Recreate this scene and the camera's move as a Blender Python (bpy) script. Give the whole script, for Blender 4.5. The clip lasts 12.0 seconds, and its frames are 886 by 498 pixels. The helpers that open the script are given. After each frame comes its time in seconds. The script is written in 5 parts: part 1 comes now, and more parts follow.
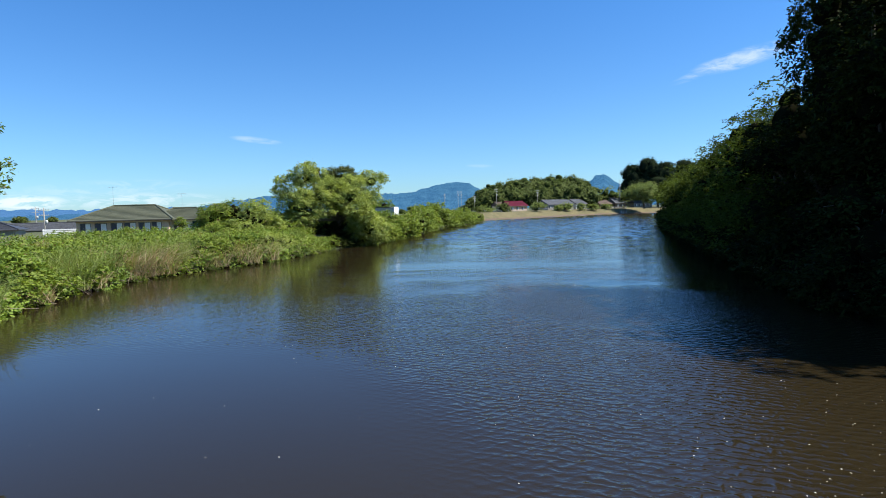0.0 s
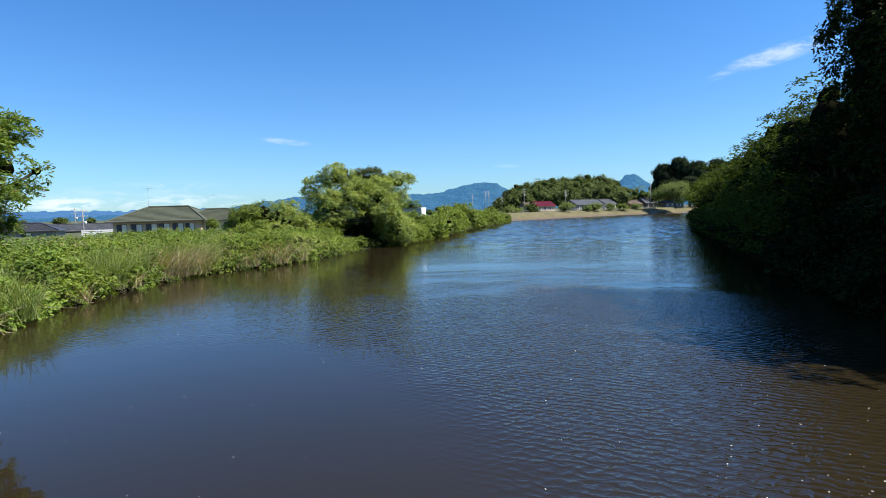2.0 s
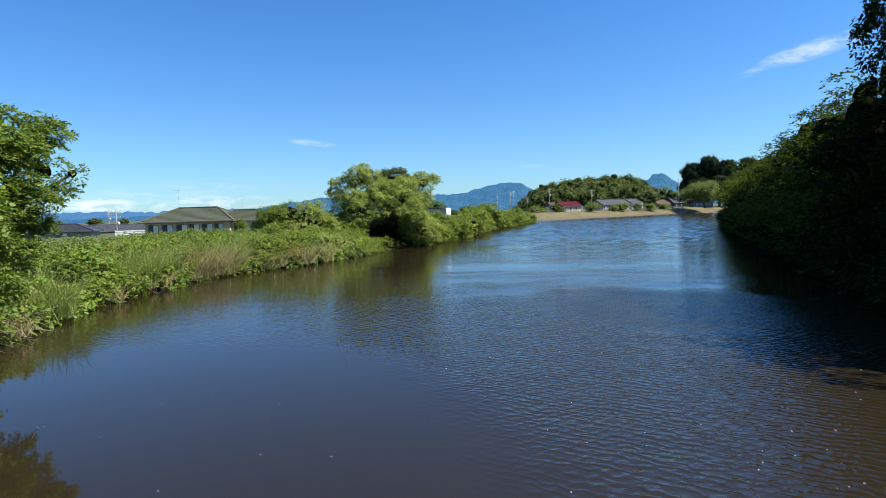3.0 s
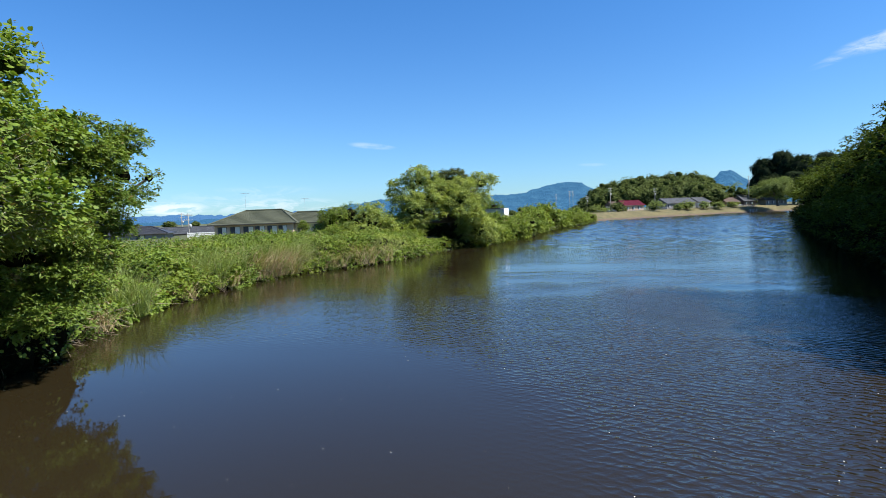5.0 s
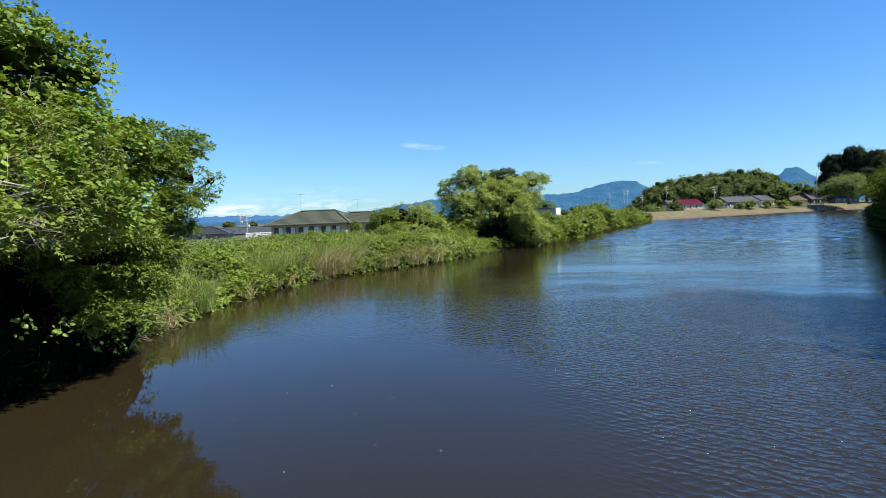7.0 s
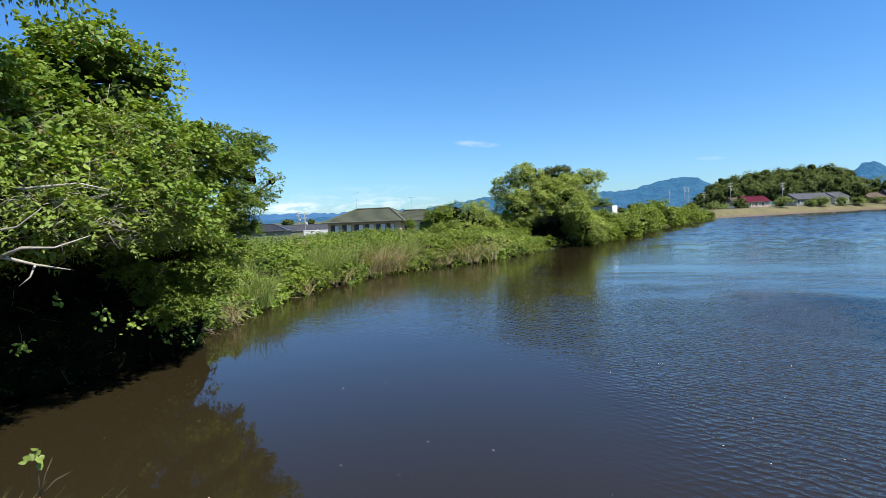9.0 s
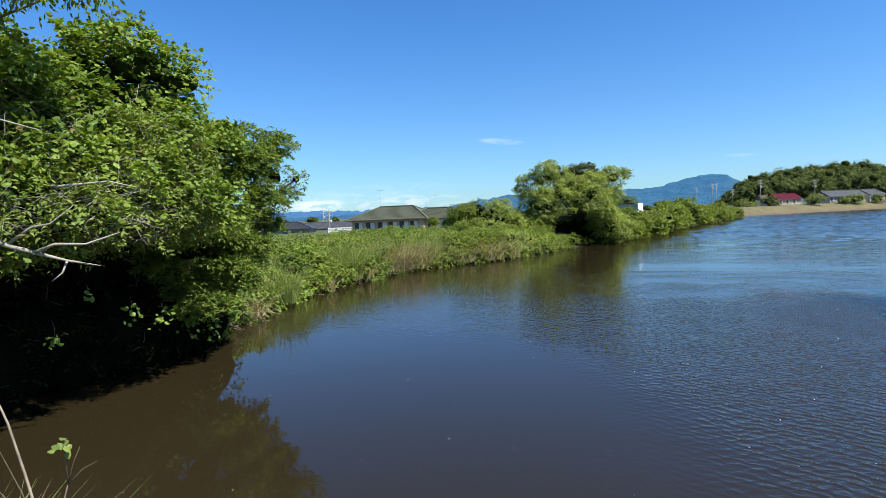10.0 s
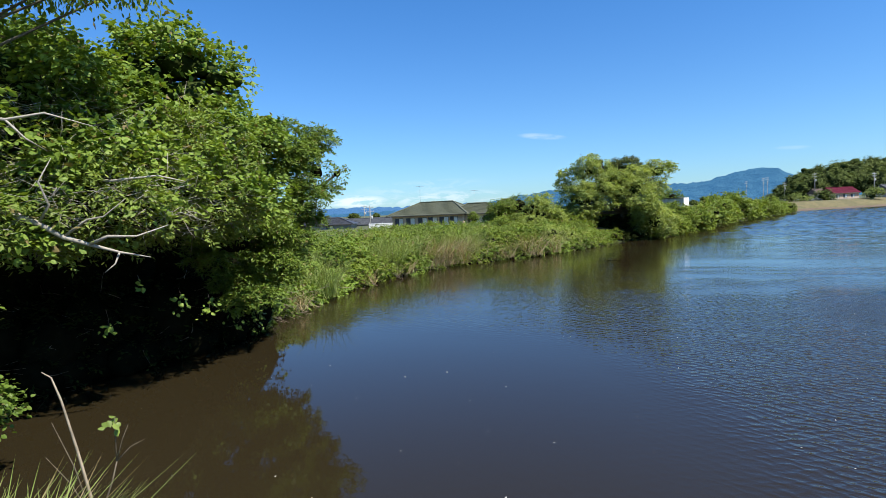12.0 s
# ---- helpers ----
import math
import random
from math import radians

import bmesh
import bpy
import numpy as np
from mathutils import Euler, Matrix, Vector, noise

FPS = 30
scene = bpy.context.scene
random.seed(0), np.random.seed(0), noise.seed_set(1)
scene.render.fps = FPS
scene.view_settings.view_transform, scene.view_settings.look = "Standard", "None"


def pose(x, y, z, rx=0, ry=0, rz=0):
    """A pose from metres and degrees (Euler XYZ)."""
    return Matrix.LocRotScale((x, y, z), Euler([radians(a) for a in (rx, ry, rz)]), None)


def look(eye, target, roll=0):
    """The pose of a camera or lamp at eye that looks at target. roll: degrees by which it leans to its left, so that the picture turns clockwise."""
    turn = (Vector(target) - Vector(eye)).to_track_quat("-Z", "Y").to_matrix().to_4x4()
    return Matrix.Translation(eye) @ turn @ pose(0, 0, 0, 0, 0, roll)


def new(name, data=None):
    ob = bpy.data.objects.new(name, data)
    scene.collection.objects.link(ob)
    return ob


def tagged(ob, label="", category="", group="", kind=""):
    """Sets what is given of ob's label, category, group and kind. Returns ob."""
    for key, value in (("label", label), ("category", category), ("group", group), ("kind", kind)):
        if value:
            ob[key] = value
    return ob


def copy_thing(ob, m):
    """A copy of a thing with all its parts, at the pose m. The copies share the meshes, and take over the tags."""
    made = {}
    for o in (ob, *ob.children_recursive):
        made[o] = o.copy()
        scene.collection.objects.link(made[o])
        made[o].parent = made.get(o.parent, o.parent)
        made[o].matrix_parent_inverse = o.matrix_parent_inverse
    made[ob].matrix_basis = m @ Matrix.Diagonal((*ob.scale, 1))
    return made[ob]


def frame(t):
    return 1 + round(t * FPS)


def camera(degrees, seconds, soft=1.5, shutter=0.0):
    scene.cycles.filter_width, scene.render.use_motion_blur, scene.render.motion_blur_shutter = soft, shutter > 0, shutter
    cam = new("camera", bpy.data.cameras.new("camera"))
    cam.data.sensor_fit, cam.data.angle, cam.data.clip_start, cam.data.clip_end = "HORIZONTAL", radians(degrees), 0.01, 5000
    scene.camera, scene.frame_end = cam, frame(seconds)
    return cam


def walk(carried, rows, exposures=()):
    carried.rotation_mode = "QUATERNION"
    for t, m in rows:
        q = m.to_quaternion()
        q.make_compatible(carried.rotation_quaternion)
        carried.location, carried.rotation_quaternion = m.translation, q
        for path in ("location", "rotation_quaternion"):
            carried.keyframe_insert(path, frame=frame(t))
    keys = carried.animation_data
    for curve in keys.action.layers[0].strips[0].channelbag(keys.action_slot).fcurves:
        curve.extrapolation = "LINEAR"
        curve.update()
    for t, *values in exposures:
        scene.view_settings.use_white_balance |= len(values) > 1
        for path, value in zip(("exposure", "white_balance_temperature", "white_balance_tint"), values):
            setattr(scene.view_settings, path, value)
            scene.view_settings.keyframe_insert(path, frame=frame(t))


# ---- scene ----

# seconds, eye x y z, heading, tilt, lean
PATH = [
    (0.0, -0.01, 0.00, 5.00, 0.00, -3.94, -1.46),
    (0.5, -0.03, 0.02, 4.99, 0.78, -3.93, -1.49),
    (1.0, -0.02, 0.04, 5.00, 1.46, -3.89, -1.60),
    (1.5, 0.00, 0.07, 5.01, 2.09, -3.83, -1.62),
    (2.0, 0.02, 0.09, 5.02, 2.71, -3.83, -1.58),
    (2.5, 0.03, 0.10, 5.03, 3.75, -3.77, -1.57),
    (3.0, 0.02, 0.09, 5.03, 5.15, -3.73, -1.70),
    (5.0, 0.01, 0.09, 4.98, 10.85, -3.46, -2.20),
    (5.5, 0.01, 0.09, 4.97, 12.00, -3.41, -2.28),
    (6.0, 0.03, 0.08, 4.97, 13.15, -3.37, -2.30),
    (6.5, 0.04, 0.05, 4.98, 14.46, -3.32, -2.33),
    (7.0, 0.04, 0.01, 5.00, 15.85, -3.27, -2.37),
    (9.0, 0.06, -0.09, 5.07, 21.11, -3.29, -2.36),
    (9.5, 0.08, -0.09, 5.07, 22.29, -3.35, -2.33),
    (10.0, 0.11, -0.08, 5.06, 23.43, -3.42, -2.34),
    (10.5, 0.13, -0.05, 5.04, 24.51, -3.49, -2.37),
    (11.0, 0.13, -0.03, 5.01, 25.45, -3.54, -2.44),
    (11.5, 0.12, -0.03, 4.99, 26.33, -3.61, -2.47),
    (12.0, 0.11, -0.04, 4.97, 27.39, -3.65, -2.52),
]


def stand(x, y, z, yaw, tilt, lean):
    a, b = radians(yaw), radians(tilt)
    way = Vector((-math.sin(a) * math.cos(b), math.cos(a) * math.cos(b), math.sin(b)))
    eye = Vector((x, y, z))
    return look(eye, eye + way * 10, lean)


cam = camera(74.67, 12.0, 0.65)
walk(cam, [(t, stand(*p)) for t, *p in PATH], [(0.0, 0.85), (12.0, 0.85)])

# ---- light ----
SUN_AZ, SUN_EL = 94.0, 52.0          # clockwise from +y, above the horizon


def socket(tree, value, target):
    if isinstance(value, (int, float)):
        target.default_value = value
    elif isinstance(value, tuple):
        target.default_value = value
    else:
        tree.links.new(value, target)


def calc(tree, op, a, b=0.0, c=0.0, clamp=False):
    n = tree.nodes.new("ShaderNodeMath")
    n.operation, n.use_clamp = op, clamp
    for value, target in zip((a, b, c), n.inputs):
        socket(tree, value, target)
    return n.outputs[0]


def noise_tex(tree, vector, scale, detail=4.0, rough=0.55, distort=0.0):
    n = tree.nodes.new("ShaderNodeTexNoise")
    n.inputs["Scale"].default_value, n.inputs["Detail"].default_value = scale, detail
    n.inputs["Roughness"].default_value, n.inputs["Distortion"].default_value = rough, distort
    if vector is not None:
        tree.links.new(vector, n.inputs["Vector"])
    return n.outputs[0]


def stretch(tree, vector, scale, turn=0.0, shift=(0, 0, 0)):
    n = tree.nodes.new("ShaderNodeMapping")
    n.inputs["Scale"].default_value, n.inputs["Rotation"].default_value = scale, (0, 0, radians(turn))
    n.inputs["Location"].default_value = shift
    tree.links.new(vector, n.inputs["Vector"])
    return n.outputs[0]


def mix_color(tree, fac, a, b, mode="MIX"):
    n = tree.nodes.new("ShaderNodeMix")
    n.data_type, n.blend_type = "RGBA", mode
    socket(tree, fac, n.inputs[0])
    for value, target in ((a, n.inputs[6]), (b, n.inputs[7])):
        socket(tree, (*value, 1.0) if isinstance(value, tuple) and len(value) == 3 else value, target)
    return n.outputs[2]


def span(tree, value, lo, hi, to_lo=0.0, to_hi=1.0):
    n = tree.nodes.new("ShaderNodeMapRange")
    n.clamp = True
    n.interpolation_type = "SMOOTHSTEP"
    for v, target in zip((value, lo, hi, to_lo, to_hi), n.inputs):
        socket(tree, v, target)
    return n.outputs[0]


world = bpy.data.worlds.new("sky")
scene.world = world
world.use_nodes = True
wt = world.node_tree
wt.nodes.clear()
sky = wt.nodes.new("ShaderNodeTexSky")
sky.sky_type, sky.sun_disc = "NISHITA", False
sky.sun_elevation, sky.sun_rotation = radians(SUN_EL), radians(SUN_AZ)
sky.altitude, sky.air_density, sky.dust_density, sky.ozone_density = 0.0, 1.0, 0.25, 3.0
coords = wt.nodes.new("ShaderNodeTexCoord").outputs["Generated"]
parts = wt.nodes.new("ShaderNodeSeparateXYZ")
wt.links.new(coords, parts.inputs[0])
sky_az = calc(wt, "MULTIPLY", calc(wt, "ARCTAN2", parts.outputs[0], parts.outputs[1]), 57.2958)
sky_el = calc(wt, "MULTIPLY", calc(wt, "ARCSINE", parts.outputs[2]), 57.2958)
plane = wt.nodes.new("ShaderNodeCombineXYZ")
wt.links.new(sky_az, plane.inputs[0])
wt.links.new(sky_el, plane.inputs[1])


def cloud(az, el, wide, high, slope, grain, amount, lo=0.35, hi=0.75):
    """A wisp: an oval patch of the sky, broken up by drawn-out noise."""
    u = calc(wt, "SUBTRACT", sky_az, az)
    v = calc(wt, "SUBTRACT", calc(wt, "SUBTRACT", sky_el, el), calc(wt, "MULTIPLY", u, slope))
    r = calc(wt, "ADD", calc(wt, "POWER", calc(wt, "DIVIDE", u, wide), 2.0), calc(wt, "POWER", calc(wt, "DIVIDE", v, high), 2.0))
    grown = noise_tex(wt, stretch(wt, plane.outputs[0], (0.28 * grain, 1.0 * grain, 1), -12 if slope else 0), 1.0, 6.0, 0.6, 0.6)
    return calc(wt, "MULTIPLY", calc(wt, "MULTIPLY", span(wt, r, 1.0, 0.0), span(wt, grown, lo, hi)), amount)


cover = cloud(27.2, 12.1, 4.6, 0.9, 0.17, 1.6, 0.52, 0.30, 0.70)
for wisp in (cloud(24.5, 11.5, 3.5, 0.5, 0.3, 1.5, 0.3), cloud(-17.4, 6.8, 2.6, 0.35, -0.1, 1.6, 0.3, 0.3, 0.65),
             cloud(3.8, 4.1, 1.6, 0.2, -0.05, 1.6, 0.12, 0.3, 0.6), cloud(-35.5, 1.35, 3.4, 0.75, 0.0, 2.2, 0.75, 0.35, 0.55),
             cloud(-27.0, 1.35, 7.5, 0.9, 0.0, 1.7, 0.4, 0.42, 0.62), cloud(-30.0, 2.4, 8.0, 0.9, 0.05, 1.5, 0.14, 0.42, 0.6),
             cloud(-60.0, 3.0, 18.0, 2.5, 0.0, 1.0, 0.5, 0.45, 0.65)):
    cover = calc(wt, "MAXIMUM", cover, wisp)
air = mix_color(wt, span(wt, sky_el, 0.0, 26.0), (0.585, 0.90, 1.25), (0.395, 0.885, 1.36))
tint = mix_color(wt, 1.0, sky.outputs[0], air, "MULTIPLY")
lit = mix_color(wt, cover, tint, (8.0, 8.6, 9.4))
back = wt.nodes.new("ShaderNodeBackground")
wt.links.new(lit, back.inputs[0])
back.inputs[1].default_value = 0.074
out = wt.nodes.new("ShaderNodeOutputWorld")
wt.links.new(back.outputs[0], out.inputs[0])

az, el = radians(SUN_AZ), radians(SUN_EL)
sun_way = Vector((math.sin(az) * math.cos(el), math.cos(az) * math.cos(el), math.sin(el)))
sun = new("sun", bpy.data.lights.new("sun", "SUN"))
sun.data.energy, sun.data.angle, sun.data.color = 5.0, radians(0.53), (1.0, 0.95, 0.85)
sun.matrix_world = look(sun_way * 300, (0, 0, 0))


# ---- materials ----
def blank(name):
    m = bpy.data.materials.new(name)
    m.use_nodes = True
    t = m.node_tree
    return m, t, t.nodes["Principled BSDF"]


def place(tree):
    return tree.nodes.new("ShaderNodeTexCoord").outputs["Object"]


def bump(tree, shader, height, strength, distance):
    n = tree.nodes.new("ShaderNodeBump")
    socket(tree, strength, n.inputs["Strength"])
    n.inputs["Distance"].default_value = distance
    tree.links.new(height, n.inputs["Height"])
    tree.links.new(n.outputs[0], shader.inputs["Normal"])


def plain(name, color, rough=0.7, metal=0.0, vary=0.2, grain=6.0, relief=0.01, broad=0.6):
    """A painted, stony or metal surface with stains at two scales and a fine relief."""
    m, t, b = blank(name)
    p = place(t)
    fine, wide = noise_tex(t, p, grain, 6.0), noise_tex(t, p, broad, 3.0)
    both = calc(t, "ADD", calc(t, "MULTIPLY", fine, 0.5), calc(t, "MULTIPLY", wide, 0.5))
    dark, light = tuple(c * (1 - vary) for c in color), tuple(min(1, c * (1 + vary)) for c in color)
    t.links.new(mix_color(t, span(t, both, 0.3, 0.7), dark, light), b.inputs["Base Color"])
    b.inputs["Roughness"].default_value, b.inputs["Metallic"].default_value = rough, metal
    if relief:
        bump(t, b, fine, 0.5, relief)
    return m


def leafy(name, dark, light, through_light=0.3, rough=0.5, patch=0.35, odd=(0.16, 0.13, 0.05), odd_share=0.04, each=0.6):
    """Leaves: each one its own shade, drifts of lighter growth, some light let through."""
    m, t, b = blank(name)
    one = t.nodes.new("ShaderNodeNewGeometry").outputs["Random Per Island"]
    drift = noise_tex(t, place(t), patch, 3.0)
    shade = calc(t, "ADD", calc(t, "MULTIPLY", one, each), calc(t, "MULTIPLY", span(t, drift, 0.3, 0.7), 1 - each))
    color = mix_color(t, shade, dark, light)
    color = mix_color(t, calc(t, "LESS_THAN", calc(t, "FRACT", calc(t, "MULTIPLY", one, 37.7)), odd_share), color, odd)
    t.links.new(color, b.inputs["Base Color"])
    b.inputs["Roughness"].default_value = rough
    b.inputs["Specular IOR Level"].default_value = 0.25
    soft = t.nodes.new("ShaderNodeBsdfTranslucent")
    t.links.new(mix_color(t, 1.0, color, (1.5, 1.45, 0.6), "MULTIPLY"), soft.inputs[0])
    both = t.nodes.new("ShaderNodeMixShader")
    both.inputs[0].default_value = through_light
    t.links.new(b.outputs[0], both.inputs[1])
    t.links.new(soft.outputs[0], both.inputs[2])
    t.links.new(both.outputs[0], t.nodes["Material Output"].inputs[0])
    return m


LEAF_VINE = leafy("vine_leaves", (0.066, 0.122, 0.016), (0.240, 0.325, 0.054), 0.30, 0.5, each=0.5)
LEAF_PALE = leafy("pale_vine_leaves", (0.075, 0.120, 0.020), (0.240, 0.305, 0.066), 0.30, 0.5)
LEAF_DARK = leafy("dark_leaves", (0.058, 0.104, 0.015), (0.170, 0.240, 0.037), 0.28, 0.5)
LEAF_WILLOW = leafy("willow_leaves", (0.128, 0.180, 0.042), (0.365, 0.425, 0.125), 0.42, 0.55)
LEAF_BANK = leafy("bank_leaves", (0.073, 0.120, 0.014), (0.234, 0.300, 0.045), 0.30, 0.55, 0.25)
# Wood leaves in two tones: shade put into the first, sun into the second
LEAF_SHADED = leafy("shaded_leaves", (0.006, 0.010, 0.003), (0.036, 0.050, 0.009), 0.12, 0.8, odd_share=0.0)
LEAF_SUNLIT = leafy("sunlit_leaves", (0.010, 0.016, 0.004), (0.115, 0.160, 0.023), 0.24, 0.8, odd_share=0.0)
LEAF_DOME = leafy("dome_leaves", (0.040, 0.058, 0.014), (0.110, 0.135, 0.030), 0.15, 0.7)
LEAF_FAR = leafy("far_leaves", (0.052, 0.078, 0.015), (0.150, 0.180, 0.036), 0.12, 0.7, 0.05, odd_share=0.0, each=0.15)
LEAF_CHERRY = leafy("cherry_leaves", (0.120, 0.165, 0.040), (0.215, 0.260, 0.075), 0.25, 0.7, 0.05, odd_share=0.0, each=0.2)
LEAF_FAR_DARK = leafy("far_dark_leaves", (0.011, 0.022, 0.010), (0.040, 0.056, 0.018), 0.08, 0.8, 0.06, odd_share=0.0, each=0.15)
REED_GREEN = leafy("green_reed", (0.130, 0.190, 0.045), (0.290, 0.340, 0.115), 0.28, 0.6)
REED_DRY = leafy("dry_reed", (0.26, 0.20, 0.115), (0.46, 0.37, 0.225), 0.2, 0.7, 0.5, (0.18, 0.12, 0.07), 0.1)
# near-black: the shade inside crowns and banks is put into this colour
SHADE_CORE = plain("dark_filler", (0.010, 0.010, 0.005), 1.0, 0, 0.4, 3.0, 0.05)
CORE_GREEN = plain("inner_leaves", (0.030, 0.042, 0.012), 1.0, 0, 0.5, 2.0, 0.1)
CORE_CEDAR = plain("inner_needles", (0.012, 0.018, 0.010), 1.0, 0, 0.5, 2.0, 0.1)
BARK = plain("bark", (0.115, 0.095, 0.072), 0.85, 0, 0.45, 14.0, 0.03)
DEAD = plain("dead_stems", (0.29, 0.235, 0.17), 0.85, 0, 0.4, 12.0, 0.01)
BARK_PALE = plain("pale_bark", (0.31, 0.28, 0.235), 0.8, 0, 0.4, 14.0, 0.02)


def water_surface():
    m, t, b = blank("muddy_water")
    p = place(t)
    wide = noise_tex(t, p, 0.04, 2.0)
    t.links.new(mix_color(t, wide, (0.0178, 0.0134, 0.0064), (0.0238, 0.0180, 0.0087)), b.inputs["Base Color"])
    b.inputs["IOR"].default_value = 1.37
    xyz = t.nodes.new("ShaderNodeSeparateXYZ")
    t.links.new(p, xyz.inputs[0])
    stray = calc(t, "MULTIPLY", calc(t, "SUBTRACT", noise_tex(t, p, 0.11, 2.0), 0.5), 0.9)
    # a lee under the near trees, open chop beyond it, finer ripples further out
    lee = calc(t, "ADD", calc(t, "POWER", calc(t, "DIVIDE", calc(t, "ADD", xyz.outputs[0], 10.0), 11.0), 2.0),
               calc(t, "POWER", calc(t, "DIVIDE", calc(t, "SUBTRACT", xyz.outputs[1], 9.0), 12.6), 2.0))
    open_chop = span(t, calc(t, "ADD", lee, calc(t, "MULTIPLY", stray, 0.5)), 0.72, 1.35, 0.09, 1.0)
    outer = span(t, calc(t, "ADD", calc(t, "ADD", xyz.outputs[1], calc(t, "MULTIPLY", xyz.outputs[0], 0.35)), calc(t, "MULTIPLY", stray, 44.0)), 29.0, 42.0)
    # the chop dies out towards the sheltered bank
    shelter = span(t, calc(t, "ADD", xyz.outputs[0], calc(t, "MULTIPLY", stray, 6.0)), -11.0, 6.0, 0.2, 1.0)
    open_chop = calc(t, "MULTIPLY", open_chop, shelter)
    streak = span(t, noise_tex(t, stretch(t, p, (0.02, 0.09, 1), 10), 1.0, 3.0), 0.35, 0.65, 0.09, 0.29)
    flaw = span(t, noise_tex(t, stretch(t, p, (0.22, 0.7, 1), 6), 1.0, 2.0), 0.3, 0.7, 0.6, 1.5)
    streak = calc(t, "MULTIPLY", streak, flaw)
    breeze = span(t, calc(t, "ADD", xyz.outputs[1], calc(t, "MULTIPLY", stray, 40.0)), 55.0, 110.0, 0.0, 0.3)
    streak = calc(t, "ADD", streak, breeze)
    n = t.nodes.new("ShaderNodeMix")
    t.links.new(outer, n.inputs[0])
    t.links.new(open_chop, n.inputs[2])
    t.links.new(streak, n.inputs[3])
    gusts = n.outputs[0]
    # a squall of fine dark ripples off the wood
    squall = calc(t, "ADD", calc(t, "POWER", calc(t, "DIVIDE", calc(t, "SUBTRACT", xyz.outputs[0], 9.5), 8.0), 2.0),
                  calc(t, "POWER", calc(t, "DIVIDE", calc(t, "SUBTRACT", xyz.outputs[1], 29.0), 6.5), 2.0))
    squall = span(t, calc(t, "ADD", squall, calc(t, "MULTIPLY", stray, 0.8)), 1.1, 0.4)
    rough = calc(t, "ADD", span(t, gusts, 0.1, 1.0, 0.04, 0.12), calc(t, "MULTIPLY", squall, 0.10), clamp=True)
    t.links.new(rough, b.inputs["Roughness"])
    wander = noise_tex(t, p, 0.55, 2.0)

    def train(turn, length, phase):
        """Crested wavelets that run one way, their fronts bent and broken."""
        u = t.nodes.new("ShaderNodeSeparateXYZ")
        t.links.new(stretch(t, p, (1, 1, 1), turn), u.inputs[0])
        k = calc(t, "ADD", calc(t, "MULTIPLY", u.outputs[1], 6.2832 / length), calc(t, "MULTIPLY", wander, phase))
        s = calc(t, "ADD", calc(t, "MULTIPLY", calc(t, "SINE", calc(t, "ADD", k, calc(t, "MULTIPLY", noise_tex(t, stretch(t, p, (1, 1, 1), 0, (phase, turn, 0)), 2.3, 1.0), 8.0))), 0.5), 0.5)
        return calc(t, "POWER", s, 1.7)

    chop = calc(t, "ADD", calc(t, "MULTIPLY", train(26, 0.27, 11.0), 0.074), calc(t, "MULTIPLY", train(-31, 0.33, 15.0), 0.074))
    loose = noise_tex(t, stretch(t, p, (2.1, 3.0, 1), 12), 1.0, 2.0, 0.45, 0.6)
    small = noise_tex(t, stretch(t, p, (6.0, 8.5, 1), 8), 1.0, 2.0, 0.5, 0.5)
    swell = noise_tex(t, stretch(t, p, (0.35, 0.7, 1), 25), 1.0, 1.0)
    high = calc(t, "ADD", calc(t, "ADD", chop, calc(t, "MULTIPLY", loose, 0.24)), calc(t, "ADD", calc(t, "MULTIPLY", small, 0.10), calc(t, "MULTIPLY", swell, 0.35)))
    fine = noise_tex(t, stretch(t, p, (2.2, 8.0, 1), 6), 1.0, 2.0, 0.5, 0.2)
    calm = calc(t, "SUBTRACT", 1.0, calc(t, "MULTIPLY", squall, 0.85))
    high = calc(t, "ADD", calc(t, "MULTIPLY", calc(t, "MULTIPLY", high, gusts), calm), calc(t, "MULTIPLY", calc(t, "MULTIPLY", fine, squall), 0.34))
    bump(t, b, high, 0.8, 0.15)
    return m


def ground_surface(name, a, b_color, c_color, scale=0.4):
    m, t, b = blank(name)
    p = place(t)
    grass = noise_tex(t, p, scale, 5.0)
    fine = noise_tex(t, p, 5.0, 5.0, 0.7)
    color = mix_color(t, span(t, grass, 0.35, 0.65), a, b_color)
    color = mix_color(t, span(t, noise_tex(t, p, scale * 2.3, 4.0), 0.55, 0.7), color, c_color)
    t.links.new(mix_color(t, span(t, fine, 0.25, 0.75), mix_color(t, 1.0, color, (0.6, 0.6, 0.6), "MULTIPLY"), color), b.inputs["Base Color"])
    b.inputs["Roughness"].default_value = 0.95
    bump(t, b, fine, 0.8, 0.15)
    return m


for dull in (LEAF_SHADED, LEAF_SUNLIT, LEAF_FAR_DARK):
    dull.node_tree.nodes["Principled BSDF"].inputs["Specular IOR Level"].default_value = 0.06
WATER = water_surface()
GROUND = ground_surface("grassy_ground", (0.060, 0.075, 0.025), (0.105, 0.120, 0.042), (0.14, 0.11, 0.06))
MOWN = ground_surface("mown_dry_grass", (0.128, 0.112, 0.045), (0.180, 0.150, 0.064), (0.095, 0.100, 0.036), 0.25)
MUD = plain("bank_mud", (0.105, 0.075, 0.048), 0.9, 0, 0.3, 3.0, 0.05)
ROOF_OLIVE = plain("olive_grey_tiles", (0.080, 0.086, 0.052), 0.6, 0, 0.18, 4.0, 0.01)
ROOF_BLACK = plain("dark_slate_tiles", (0.045, 0.047, 0.055), 0.5, 0, 0.2, 4.0, 0.01)
